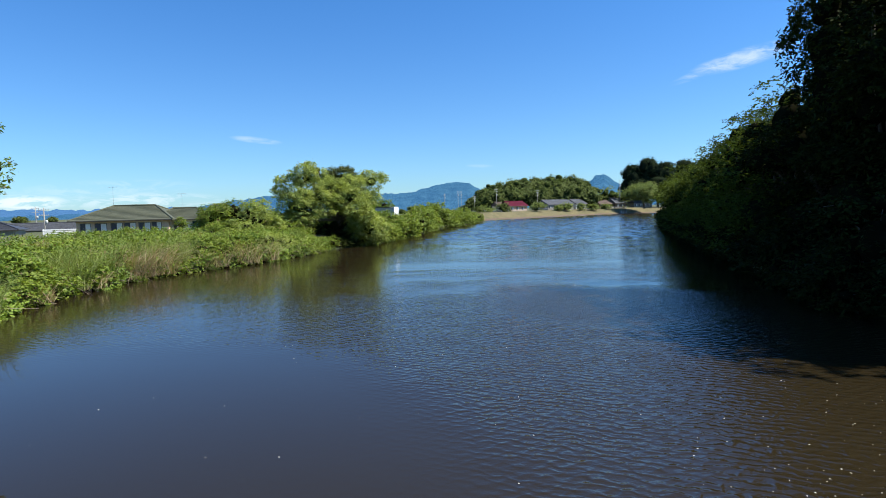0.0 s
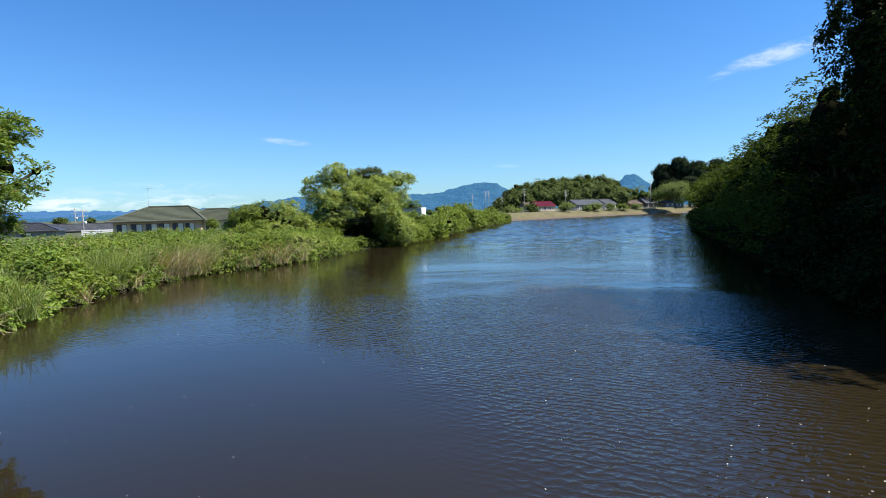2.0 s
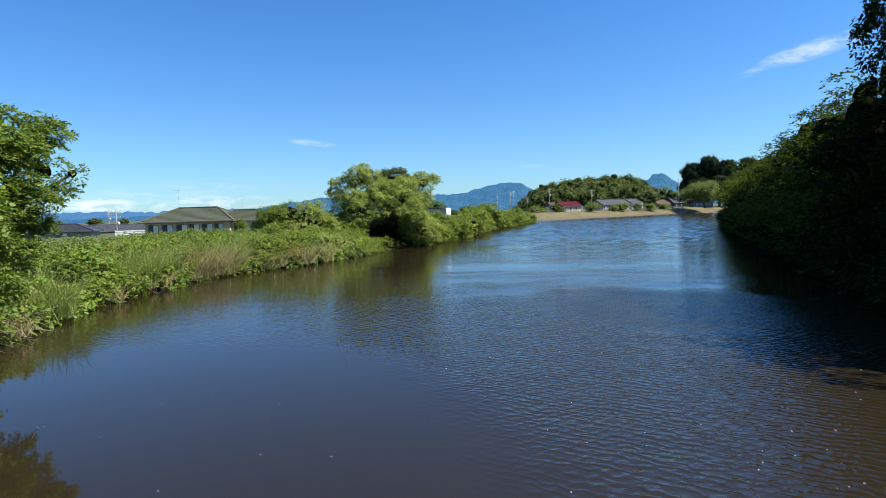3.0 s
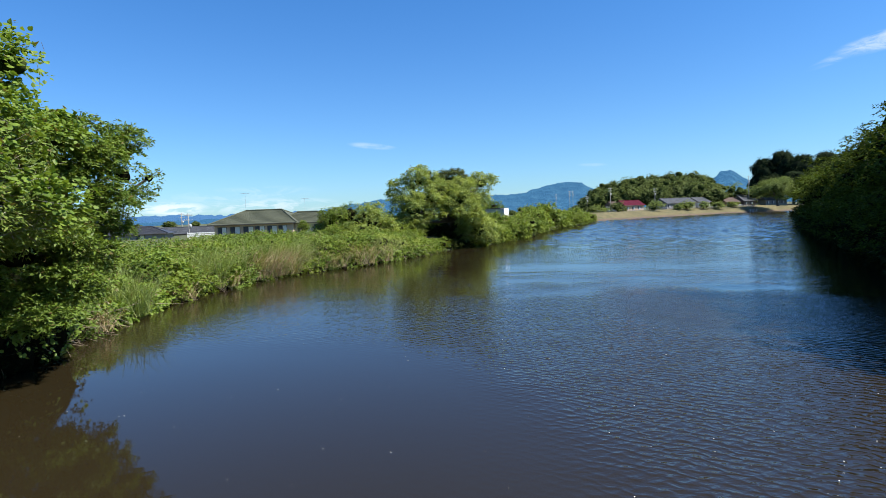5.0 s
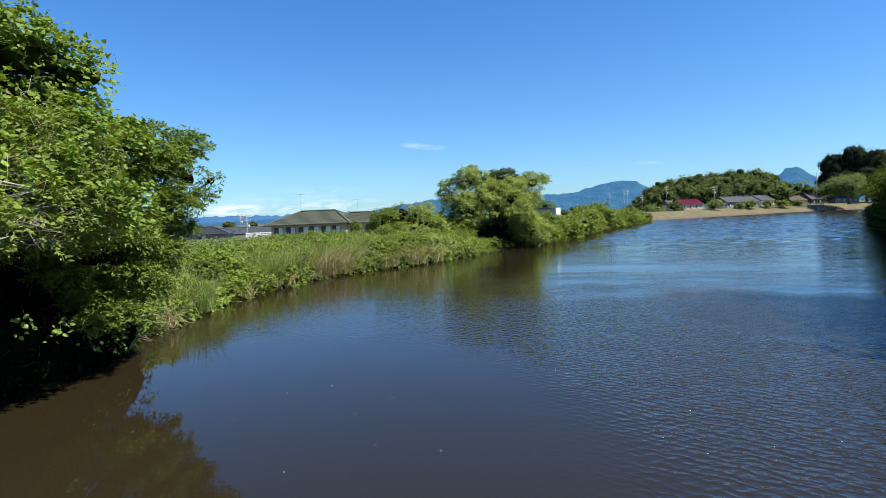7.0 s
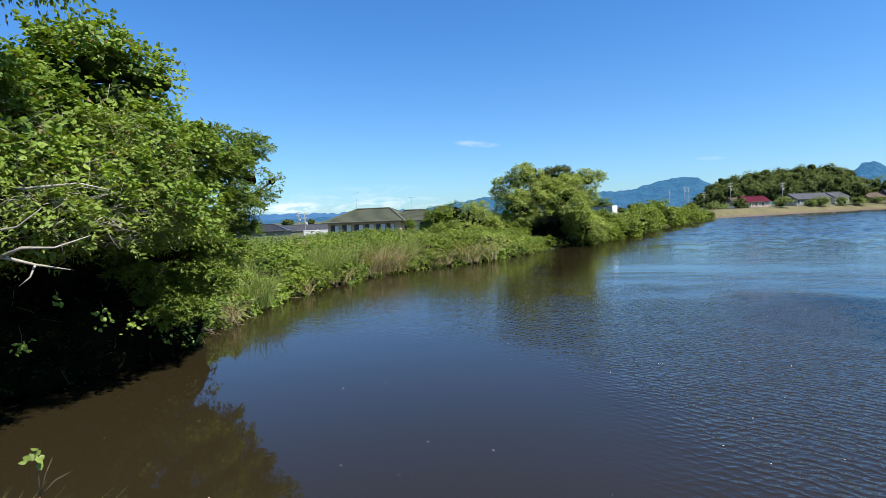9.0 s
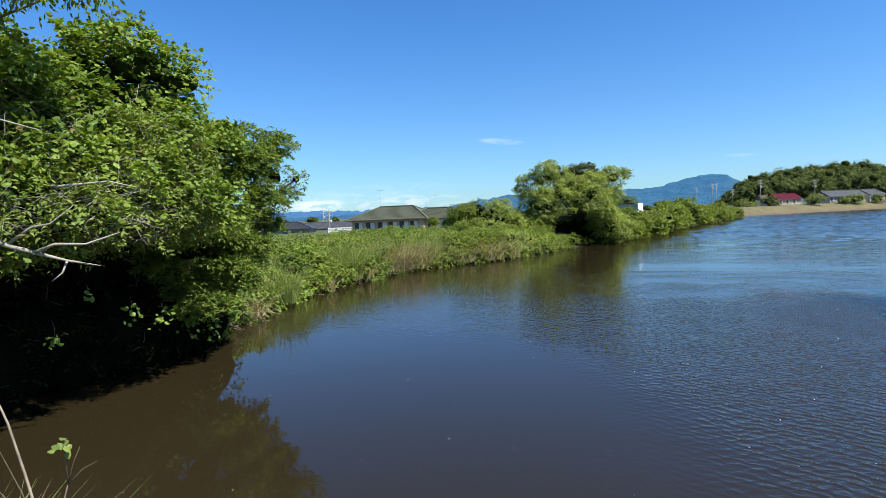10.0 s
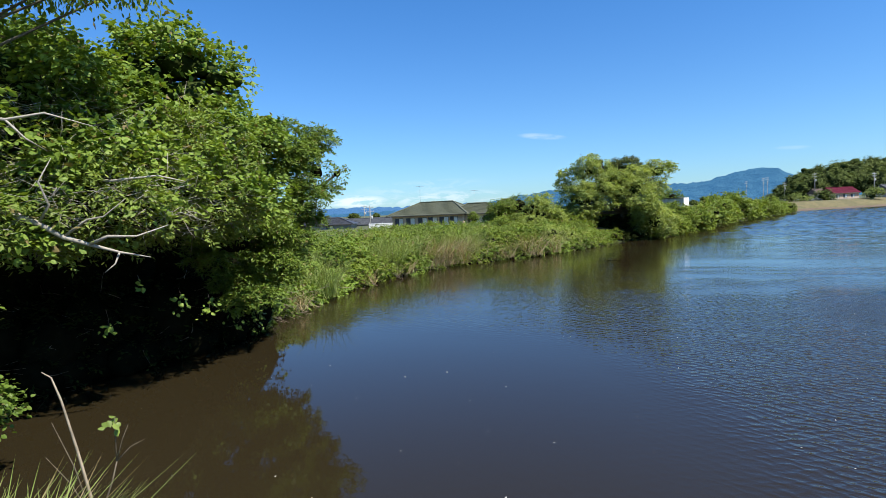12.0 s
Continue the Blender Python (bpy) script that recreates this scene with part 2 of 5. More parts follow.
ROOF_GREY = plain("grey_tiles", (0.078, 0.083, 0.092), 0.55, 0, 0.2, 4.0, 0.01)
ROOF_RED = plain("red_tiles", (0.082, 0.008, 0.022), 0.8, 0, 0.2, 4.0, 0.01)
ROOF_BROWN = plain("brown_tiles", (0.11, 0.080, 0.066), 0.6, 0, 0.2, 4.0, 0.01)
WALL_BEIGE = plain("beige_render", (0.52, 0.385, 0.28), 0.85, 0, 0.1, 8.0, 0.004)
WALL_PALE = plain("pale_render", (0.66, 0.58, 0.46), 0.85, 0, 0.1, 8.0, 0.004)
WALL_GREY = plain("grey_render", (0.24, 0.235, 0.22), 0.85, 0, 0.15, 8.0, 0.004)
WALL_BROWN = plain("brown_boards", (0.17, 0.12, 0.085), 0.8, 0, 0.2, 8.0, 0.004)
WHITE = plain("white_paint", (0.78, 0.78, 0.76), 0.6, 0, 0.06, 5.0, 0.003)
SHED_GREY = plain("grey_sheet_metal", (0.40, 0.42, 0.42), 0.55, 0.0, 0.15, 5.0, 0.004)
DARK_TRIM = plain("dark_trim", (0.05, 0.045, 0.04), 0.6, 0, 0.15, 8.0, 0.0)
STEEL = plain("galvanised_steel", (0.45, 0.46, 0.47), 0.45, 0.7, 0.12, 10.0, 0.0)
CONCRETE = plain("weathered_concrete", (0.25, 0.24, 0.22), 0.9, 0, 0.2, 5.0, 0.006)
CURTAIN = plain("pale_curtain", (0.70, 0.70, 0.68), 0.9, 0, 0.08, 6.0, 0.0)
GLASS = plain("dark_window_glass", (0.035, 0.05, 0.085), 0.06, 0, 0.2, 0.8, 0.0)
GLASS.node_tree.nodes["Principled BSDF"].inputs["IOR"].default_value = 1.5


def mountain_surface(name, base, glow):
    """Far wooded slopes, the backdrop: the haze of miles of air put in as blue tint and glow."""
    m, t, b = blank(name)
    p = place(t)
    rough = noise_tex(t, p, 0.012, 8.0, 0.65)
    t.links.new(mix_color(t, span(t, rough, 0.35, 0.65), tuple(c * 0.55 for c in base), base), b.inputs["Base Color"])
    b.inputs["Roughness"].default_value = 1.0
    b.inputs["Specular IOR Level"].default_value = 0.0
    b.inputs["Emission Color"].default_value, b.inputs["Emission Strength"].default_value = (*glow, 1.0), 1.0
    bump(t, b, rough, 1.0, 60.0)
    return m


MOUNTAIN = mountain_surface("haze_blue_mountain", (0.030, 0.062, 0.070), (0.021, 0.082, 0.185))
MOUNTAIN_FAR = mountain_surface("haze_pale_mountain", (0.02, 0.04, 0.06), (0.048, 0.130, 0.285))


# ---- mesh helpers ----
def mesh_from(name, verts, faces, material, smooth=False):
    """verts: n x 3; faces: arrays of m x 3 or m x 4 indices, or lists of index tuples."""
    me = bpy.data.meshes.new(name)
    if isinstance(faces, np.ndarray):
        n, k = faces.shape
        me.vertices.add(len(verts))
        me.vertices.foreach_set("co", np.asarray(verts, np.float32).ravel())
        me.loops.add(n * k)
        me.loops.foreach_set("vertex_index", faces.astype(np.int32).ravel())
        me.polygons.add(n)
        me.polygons.foreach_set("loop_start", np.arange(0, n * k, k, dtype=np.int32))
        me.update(calc_edges=True)
    else:
        me.from_pydata([tuple(v) for v in verts], [], faces)
        me.update()
    me.polygons.foreach_set("use_smooth", np.full(len(me.polygons), smooth))
    me.materials.append(material)
    return me


def thing(name, label, category, group="", kind="", at=(0, 0, 0), turn=0.0):
    ob = tagged(new(name), label, category, group, kind)
    ob.empty_display_size = 0.2
    ob.matrix_world = pose(*at, 0, 0, turn)
    return ob


def part(name, mesh, parent, label="", kind=""):
    ob = tagged(new(name, mesh), label, "", "", kind)
    ob.parent = parent
    return ob


class Shape:
    """Collects boxes, tubes and prisms of one part into one mesh."""

    def __init__(self):
        self.v, self.f = [], []

    def box(self, lo, hi):
        n = len(self.v)
        (a, b, c), (d, e, g) = lo, hi
        self.v += [(a, b, c), (d, b, c), (d, e, c), (a, e, c), (a, b, g), (d, b, g), (d, e, g), (a, e, g)]
        self.f += [tuple(n + i for i in q) for q in ((0, 3, 2, 1), (4, 5, 6, 7), (0, 1, 5, 4), (1, 2, 6, 5), (2, 3, 7, 6), (3, 0, 4, 7))]
        return self

    def tube(self, points, radii, sides=7):
        points = [Vector(p) for p in points]
        n0 = len(self.v)
        side = None
        for i, p in enumerate(points):
            way = (points[min(i + 1, len(points) - 1)] - points[max(i - 1, 0)]).normalized()
            side = way.orthogonal().normalized() if side is None else (side - way * side.dot(way)).normalized()
            up = way.cross(side)
            for k in range(sides):
                a = 2 * math.pi * k / sides
                self.v.append(tuple(p + (side * math.cos(a) + up * math.sin(a)) * radii[i]))
        for i in range(len(points) - 1):
            for k in range(sides):
                a, b = n0 + i * sides + k, n0 + i * sides + (k + 1) % sides
                self.f.append((a, b, b + sides, a + sides))
        self.f.append(tuple(n0 + k for k in reversed(range(sides))))
        self.f.append(tuple(n0 + (len(points) - 1) * sides + k for k in range(sides)))
        return self

    def solid(self, verts, faces):
        n = len(self.v)
        self.v += [tuple(v) for v in verts]
        self.f += [tuple(n + i for i in q) for q in faces]
        return self

    def mesh(self, name, material, smooth=False):
        return mesh_from(name, self.v, self.f, material, smooth)


def lump(rng, center, radii, rough=0.25, sub=2):
    """An uneven rounded mass, as verts and faces."""
    bm = bmesh.new()
    bmesh.ops.create_icosphere(bm, subdivisions=sub, radius=1.0)
    seed = Vector(rng.uniform(-50, 50, 3))
    verts = []
    for v in bm.verts:
        k = 1 + rough * noise.noise(v.co * 2.0 + seed) * 1.6
        verts.append(tuple(center[i] + v.co[i] * radii[i] * k for i in range(3)))
    faces = [tuple(v.index for v in f.verts) for f in bm.faces]
    bm.free()
    return verts, faces


def unit(a):
    return a / np.maximum(np.linalg.norm(a, axis=1, keepdims=True), 1e-9)


def leaf_mesh(name, rng, pos, out, size, material, width=0.5, droop=0.3, vary=0.35, loose=0.5, fold=0.25, broad=False, axis=None):
    """One leaf at each place: a folded, pointed blade of two sides, turned out from its twig."""
    n = len(pos)
    normal = unit(out * (1 - loose) + rng.normal(0, 1, (n, 3)) * loose + [0, 0, 0.5])
    if axis is None:
        axis = rng.normal(0, 1, (n, 3)) + out * 0.6 - np.array([0, 0, droop * 2])
    axis = unit(axis - normal * (axis * normal).sum(1, keepdims=True))
    side = np.cross(normal, axis)
    long = (size * (1 + rng.uniform(-vary, vary, n)))[:, None]
    wide = long * width * 0.5
    base, tip = pos, pos + axis * long - normal * long * 0.12
    mid = pos + axis * long * 0.42
    if broad:
        def at(k, s, sag):
            return pos + axis * long * k + side * wide * s - normal * (wide * fold * abs(s) + long * sag)
        verts = np.stack([base, at(0.26, 0.92, 0.01), at(0.66, 0.72, 0.05), tip, at(0.62, -0.78, 0.05), at(0.24, -0.9, 0.01)], 1).reshape(-1, 3)
        idx = np.arange(n)[:, None] * 6
        faces = np.concatenate([idx + q for q in ([0, 3, 2], [0, 2, 1], [0, 5, 4], [0, 4, 3])], 0)
        return mesh_from(name, verts, faces, material)
    left, right = mid + side * wide - normal * wide * fold, mid - side * wide - normal * wide * fold
    verts = np.stack([base, left, tip, right], 1).reshape(-1, 3)
    idx = np.arange(n)[:, None] * 4
    faces = np.concatenate([idx + [0, 3, 2], idx + [0, 2, 1]], 0)
    return mesh_from(name, verts, faces, material)


def on_blobs(rng, blobs, n, low=-1.0, shell=0.25, inside=0.72):
    """Places near the skins of a heap of ovals, none deep inside another, with the way out."""
    c, r = np.array([b[0] for b in blobs], float), np.array([b[1] for b in blobs], float)
    share = (r[:, 0] * r[:, 1] + r[:, 0] * r[:, 2] + r[:, 1] * r[:, 2])
    pick = rng.choice(len(blobs), n * 2, p=share / share.sum())
    d = unit(rng.normal(0, 1, (n * 2, 3)))
    keep = d[:, 2] > low
    pick, d = pick[keep], d[keep]
    k = 1 + shell * (rng.beta(2, 3, len(d)) - 0.75)
    pos = c[pick] + d * r[pick] * k[:, None]
    ok = np.ones(len(pos), bool)
    for i in range(len(blobs)):
        ok &= (np.linalg.norm((pos - c[i]) / r[i], axis=1) > inside) | (pick == i)
    pos, d, pick = pos[ok][:n], d[ok][:n], pick[ok][:n]
    return pos, unit(d / r[pick])


def lobed(rng, blobs, per, size, low=-0.5):
    """The same heap with small bulges of growth set on its skins."""
    more = list(blobs)
    pos, out = on_blobs(rng, blobs, per, low, 0.05)
    for p, o in zip(pos, out):
        r = size * rng.uniform(0.6, 1.3)
        more.append((tuple(p + o * r * rng.uniform(-0.3, 0.35)), (r * rng.uniform(0.9, 1.3), r * rng.uniform(0.9, 1.3), r * rng.uniform(0.65, 0.95))))
    return more


def sprigs(rng, pos, out, each, spread):
    """Several leaf places round each twig end."""
    p = np.repeat(pos, each, 0) + rng.normal(0, 1, (len(pos) * each, 3)) * spread
    return p, np.repeat(out, each, 0)


def fronds(rng, pos, out, each, length, droop=0.3, flat=0.6):
    """Leaf places along a short twig at each point, with the way that each leaf points: two ranks, and one at the tip."""
    n = len(pos)
    way = out * 0.8 + rng.normal(0, 0.55, (n, 3))
    way[:, 2] = way[:, 2] * flat - droop * 0.5
    way = unit(way)
    side = unit(np.cross(way, np.array([0, 0, 1.0]) + rng.normal(0, 0.35, (n, 3))))
    k = np.arange(each)
    along_ = (k + 0.5) / each
    turn_ = np.where(k % 2 == 0, 1.0, -1.0) * np.where(k == each - 1, 0.2, 0.95)
    p = pos[:, None] + way[:, None] * (along_ * length)[None, :, None] * rng.uniform(0.7, 1.3, (n, 1, 1))
    p = p + rng.normal(0, length * 0.07, p.shape) - np.array([0, 0, 1.0]) * (along_ ** 2 * length * droop * 0.5)[None, :, None]
    a = way[:, None] * 0.65 + side[:, None] * turn_[None, :, None] + rng.normal(0, 0.22, p.shape)
    up = out[:, None] * 0.5 + np.array([0, 0, 0.6]) + np.zeros(p.shape)
    return p.reshape(-1, 3), unit(up.reshape(-1, 3)), unit(a.reshape(-1, 3))


def limbs(rng, shape, base, blobs, radius, sides=7):
    """A tapered trunk from base to the middle of the heap, and a limb to each oval."""
    base = Vector(base)
    mid = sum((Vector(b[0]) for b in blobs), Vector()) / len(blobs)
    fork = base.lerp(mid, 0.55) + Vector((rng.uniform(-.3, .3), rng.uniform(-.3, .3), 0))
    bend = base.lerp(fork, 0.5) + Vector((rng.uniform(-.25, .25), rng.uniform(-.25, .25), 0))
    shape.tube([base - Vector((0, 0, 0.4)), base + Vector((0, 0, 0.2)), bend, fork], [radius * 1.5, radius * 1.1, radius * 0.85, radius * 0.7], sides)
    for c, r in blobs:
        c = Vector(c)
        way = fork.lerp(c, 0.5) + Vector((rng.uniform(-.4, .4), rng.uniform(-.4, .4), 0.3))
        end = c + (c - fork).normalized() * min(r) * 0.6
        shape.tube([fork, way, c, end], [radius * 0.55, radius * 0.35, radius * 0.2, radius * 0.05], 5)

for matt in (SHADE_CORE, CORE_GREEN, CORE_CEDAR):
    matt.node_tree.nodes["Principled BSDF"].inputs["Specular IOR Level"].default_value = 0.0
for roof_tiles in (ROOF_RED, ROOF_GREY, ROOF_BROWN):
    roof_tiles.node_tree.nodes["Principled BSDF"].inputs["Specular IOR Level"].default_value = 0.12


# ---- the lie of the land ----
LEFT_BANK = [(-15, -30), (-12, 2.5), (-19.4, 6), (-19.5, 9), (-19.4, 13), (-19.9, 18), (-21.6, 23), (-24.2, 31), (-24.6, 40), (-24.6, 46),
             (-22.6, 52), (-19.6, 57), (-16.4, 68), (-16.0, 75), (-12.8, 82), (-9.2, 90), (-8.8, 98), (-5.3, 127), (2.6, 160), (13.0, 208)]
FAR_BANK = [(13.9, 229), (44, 264), (78, 299), (115, 323), (172, 352)]
RIGHT_BANK = [(190, 340), (120, 240), (56, 147), (34, 80), (18.5, 27), (18.5, 16), (16.0, 6.0)]
NEAR_BANK = [(6, 4.9), (0, 4.6), (-6, 4.0), (-10.5, 3.0)]
POND = np.array(LEFT_BANK[2:] + FAR_BANK + RIGHT_BANK + NEAR_BANK, float)


def shore_distance(x, y):
    """Signed distance to the pond's edge: positive on land."""
    a, b = POND, np.roll(POND, -1, 0)
    best = np.full(x.shape, 1e9)
    inside = np.zeros(x.shape, bool)
    for (x0, y0), (x1, y1) in zip(a, b):
        dx, dy = x1 - x0, y1 - y0
        k = np.clip(((x - x0) * dx + (y - y0) * dy) / (dx * dx + dy * dy), 0, 1)
        best = np.minimum(best, np.hypot(x - x0 - k * dx, y - y0 - k * dy))
        cross = (y0 > y) != (y1 > y)
        with np.errstate(divide="ignore", invalid="ignore"):
            inside ^= cross & (x < (x1 - x0) * (y - y0) / (y1 - y0 + 1e-12) + x0)
    return np.where(inside, -best, best)


def land_height(x, y):
    d = shore_distance(x, y)
    right = x > 10 + y * 0.28
    rise = np.where(right, 3.5, 1.9)
    run = np.where(right, 9.0, 3.5)
    dike = (y > 214) & (x > 8)
    rise, run = np.where(dike, 1.4, rise), np.where(dike, 30.0, run)
    z = np.where(d < 0, np.maximum(-1.6, d * 0.6), 0.1 + (rise - 0.1) * np.clip(d / run, 0, 1) ** 0.8)
    near = np.clip((2.4 - y) / 3.0, 0, 1) * (x > -11) * (x < 30) * np.clip((x + 11) / 4.0, 0, 1)
    z = np.where(d > 0, z + near * 1.4, z)
    far = np.hypot(x, y)
    return z - np.clip((far - 900) / 3600, 0, 1) * 2.0


def graded(lo, hi, fine_lo, fine_hi, step, grow=1.25):
    mid = list(np.arange(fine_lo, fine_hi + step * 0.5, step))
    up, s = [], step
    while (up[-1] if up else mid[-1]) < hi:
        s *= grow
        up.append((up[-1] if up else mid[-1]) + s)
    down, s = [], step
    while (down[-1] if down else mid[0]) > lo:
        s *= grow
        down.append((down[-1] if down else mid[0]) - s)
    return np.array(down[::-1] + mid + up)


def grid_mesh(name, xs, ys, height, material):
    gx, gy = np.meshgrid(xs, ys)
    verts = np.stack([gx.ravel(), gy.ravel(), height(gx, gy).ravel()], 1)
    i = np.arange(len(ys) - 1)[:, None] * len(xs) + np.arange(len(xs) - 1)[None]
    faces = np.stack([i, i + 1, i + 1 + len(xs), i + len(xs)], -1).reshape(-1, 4)
    return mesh_from(name, verts, faces, material, True)


ground = tagged(new("ground", grid_mesh("ground", graded(-4600, 4600, -45, 130, 2.0), graded(-4600, 4600, -12, 345, 2.0), land_height, GROUND)),
                "grassy low land round the pond, rising in banks", "ground", "", "structure")


def wind_waves(x, y):
    """The open far half runs in low wind waves; the near water is flat but for ripples."""
    grow = np.clip((y - 48 + 0.25 * (x - 20)) / 60, 0, 1)
    inside = np.clip(-shore_distance(x, y) / 4.0, 0, 1)
    z = np.array([noise.noise(Vector((a * 0.8, b * 1.3, 3.0))) + 0.9 * noise.noise(Vector((a * 1.4 + 9, b * 2.3, 8.0))) for a, b in zip(x.ravel(), y.ravel())]).reshape(x.shape)
    return z * grow * inside * 0.105


wx, wy = graded(-40, 220, -14, 128, 0.9, 1.6), graded(-15, 370, 46, 312, 0.55, 1.6)
water = tagged(new("water", grid_mesh("water", wx, wy, wind_waves, WATER)), "muddy brown rippled pond water reflecting blue sky", "water", "", "structure")


def embankment():
    """The mown dike along the far shore."""
    section = [(-2.5, -0.7), (-0.4, -0.05), (0.3, 0.35), (1.2, 0.6), (4.0, 1.5), (8.0, 2.55), (11.0, 2.95), (14.0, 3.05), (40.0, 2.9), (60.0, 1.9)]
    line = [Vector((a, b, 0)) for a, b in FAR_BANK]
    pts = []
    for a, b in zip(line, line[1:]):
        steps = int((b - a).length / 1.6)
        pts += [a.lerp(b, i / steps) for i in range(steps)]
    pts.append(line[-1])
    verts, faces = [], []
    for i, p in enumerate(pts):
        way = (pts[min(i + 6, len(pts) - 1)] - pts[max(i - 6, 0)]).normalized()
        inland = Vector((-way.y, way.x, 0))
        for s, z in section:
            wob = noise.noise(Vector((p.x * 0.15, p.y * 0.15, s * 0.2)))
            q = p + inland * (s + wob * 0.9)
            verts.append((q.x, q.y, z + wob * 0.22 * (z > 0)))
    k = len(section)
    for i in range(len(pts) - 1):
        for j in range(k - 1):
            faces.append((i * k + j, i * k + k + j, i * k + k + j + 1, i * k + j + 1))
    bank = mesh_from("embankment", verts, faces, MOWN, True)
    bank.materials.append(MUD)
    index = np.array([1 if (i % (k - 1)) < 3 else 0 for i in range(len(faces))], np.int32)
    bank.polygons.foreach_set("material_index", index)
    return tagged(new("embankment", bank), "low dike of dry mown grass with a muddy foot", "embankment", "", "structure")


embankment()


def mountains(name, label, dist, peaks, base, material, a0, a1, seed):
    """A range as an arc of ground that rises to its peaks: heading, height and half-width in degrees."""
    cols, verts, faces = [], [], []
    steps, rows = 520, 9
    for i in range(steps + 1):
        a = a0 + (a1 - a0) * i / steps
        h = base + sum(hh * math.exp(-((a - c) / w) ** 2) for c, hh, w in peaks)
        h += 0.2 * noise.fractal(Vector((a * 1.3, seed, 0)), 0.8, 2.0, 6) + 0.03 * noise.noise(Vector((a * 7, seed, 3)))
        top = dist * math.tan(radians(max(h, 0.03)))
        for j in range(rows + 1):
            f = j / rows
            d = dist * (0.86 + 0.14 * f)
            ripple = 1 + 0.35 * (1 - f) * noise.noise(Vector((a * 1.7, f * 4, seed + 9)))
            z = 5 + top * f ** 0.8 * ripple if j else -10
            verts.append((d * math.sin(radians(a)), d * math.cos(radians(a)), z))
    k = rows + 1
    for i in range(steps):
        for j in range(rows):
            faces.append((i * k + j, i * k + k + j, i * k + k + j + 1, i * k + j + 1))
    return tagged(new(name, mesh_from(name, verts, faces, material, True)), label, "mountains", "", "structure")


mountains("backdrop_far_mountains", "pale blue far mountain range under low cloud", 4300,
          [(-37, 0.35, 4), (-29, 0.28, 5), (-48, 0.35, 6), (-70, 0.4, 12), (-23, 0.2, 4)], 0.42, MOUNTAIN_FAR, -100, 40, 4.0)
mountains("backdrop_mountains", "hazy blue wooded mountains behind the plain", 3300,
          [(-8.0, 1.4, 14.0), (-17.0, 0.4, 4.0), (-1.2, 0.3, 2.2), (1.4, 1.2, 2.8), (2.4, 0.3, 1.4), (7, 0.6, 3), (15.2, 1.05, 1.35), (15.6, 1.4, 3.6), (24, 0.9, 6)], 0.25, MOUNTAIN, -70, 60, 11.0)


# ---- plants ----
def polar(a, d, z):
    """A place by heading and distance from the viewpoint."""
    return (d * math.sin(radians(a)), d * math.cos(radians(a)), z)


def blade_mesh(name, rng, base, tall, lean, wide, material, way=None):
    """Grass and reed blades: bent strips that taper to a point."""
    n = len(base)
    h = (tall * rng.uniform(0.6, 1.15, n))[:, None]
    a = rng.uniform(0, 2 * np.pi, n)
    out = np.stack([np.cos(a), np.sin(a), np.zeros(n)], 1)
    if way is not None:
        out = unit(out * 0.6 + np.array(way))
    side = np.stack([-np.sin(a), np.cos(a), np.zeros(n)], 1) * wide
    bend = out * h * (lean * rng.uniform(0.4, 1.4, n))[:, None]
    up = np.array([0, 0, 1.0]) * h
    p1, p2, p3 = base + up * 0.45 + bend * 0.25, base + up * 0.8 + bend * 0.65, base + up * 0.98 + bend * 1.15
    verts = np.stack([base - side, base + side, p1 - side * 0.8, p1 + side * 0.8, p2 - side * 0.5, p2 + side * 0.5, p3], 1).reshape(-1, 3)
    i = np.arange(n)[:, None] * 7
    faces = np.concatenate([i + q for q in ([0, 1, 3], [0, 3, 2], [2, 3, 5], [2, 5, 4], [4, 5, 6])], 0)
    return mesh_from(name, verts, faces, material)


def leafed(pos, often, share):
    """Which twigs bear leaves: hollows of bare wood break up the growth."""
    return np.array([noise.noise(Vector(q) * often) < share for q in pos])


def tree(name, label, rng, base, blobs, leaf, twigs, each, size, spread, width=0.45, radius=0.3, bark=BARK, core=0.66, low=-0.8,
         category="tree", group="", droop=0.3, at=None, shell=0.3, loose=0.5, lobes=0, lobe=0.8, lobe_low=-0.35, broad=False, skin=0.2, frond=0.0, heart=SHADE_CORE, gaps=None):
    """A trunk with limbs, a crown of leaves in sprigs, and dark lumps within it for its inner shade. Blobs are given
    from the base.
    """
    ob = thing(name, label, category, group, "", at or (0, 0, 0))
    wood = Shape()
    limbs(rng, wood, base, blobs, radius)
    part("trunk", wood.mesh("trunk", bark, True), ob)
    pos, out = on_blobs(rng, blobs, int(twigs * skin) if lobes else twigs, low, shell)
    if lobes:
        p, o = on_blobs(rng, lobed(rng, blobs, lobes, lobe)[len(blobs):], twigs - int(twigs * skin), lobe_low, shell, 0.6)
        pos, out = np.concatenate([pos, p]), np.concatenate([out, o])
    if gaps:
        keep = leafed(pos, *gaps)
        pos, out = pos[keep], out[keep]
    axis = None
    if frond:
        pos, out, axis = fronds(rng, pos, out, each, frond, droop)
    else:
        pos, out = sprigs(rng, pos, out, each, spread)
    part("crown", leaf_mesh("crown", rng, pos, out, size, leaf, width, droop, loose=loose, broad=broad, axis=axis), ob)
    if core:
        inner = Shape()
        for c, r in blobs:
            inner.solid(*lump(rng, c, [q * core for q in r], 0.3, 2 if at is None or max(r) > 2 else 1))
        part("dark_filler", inner.mesh("dark_filler", heart, True), ob, "", "stuff")
    return ob


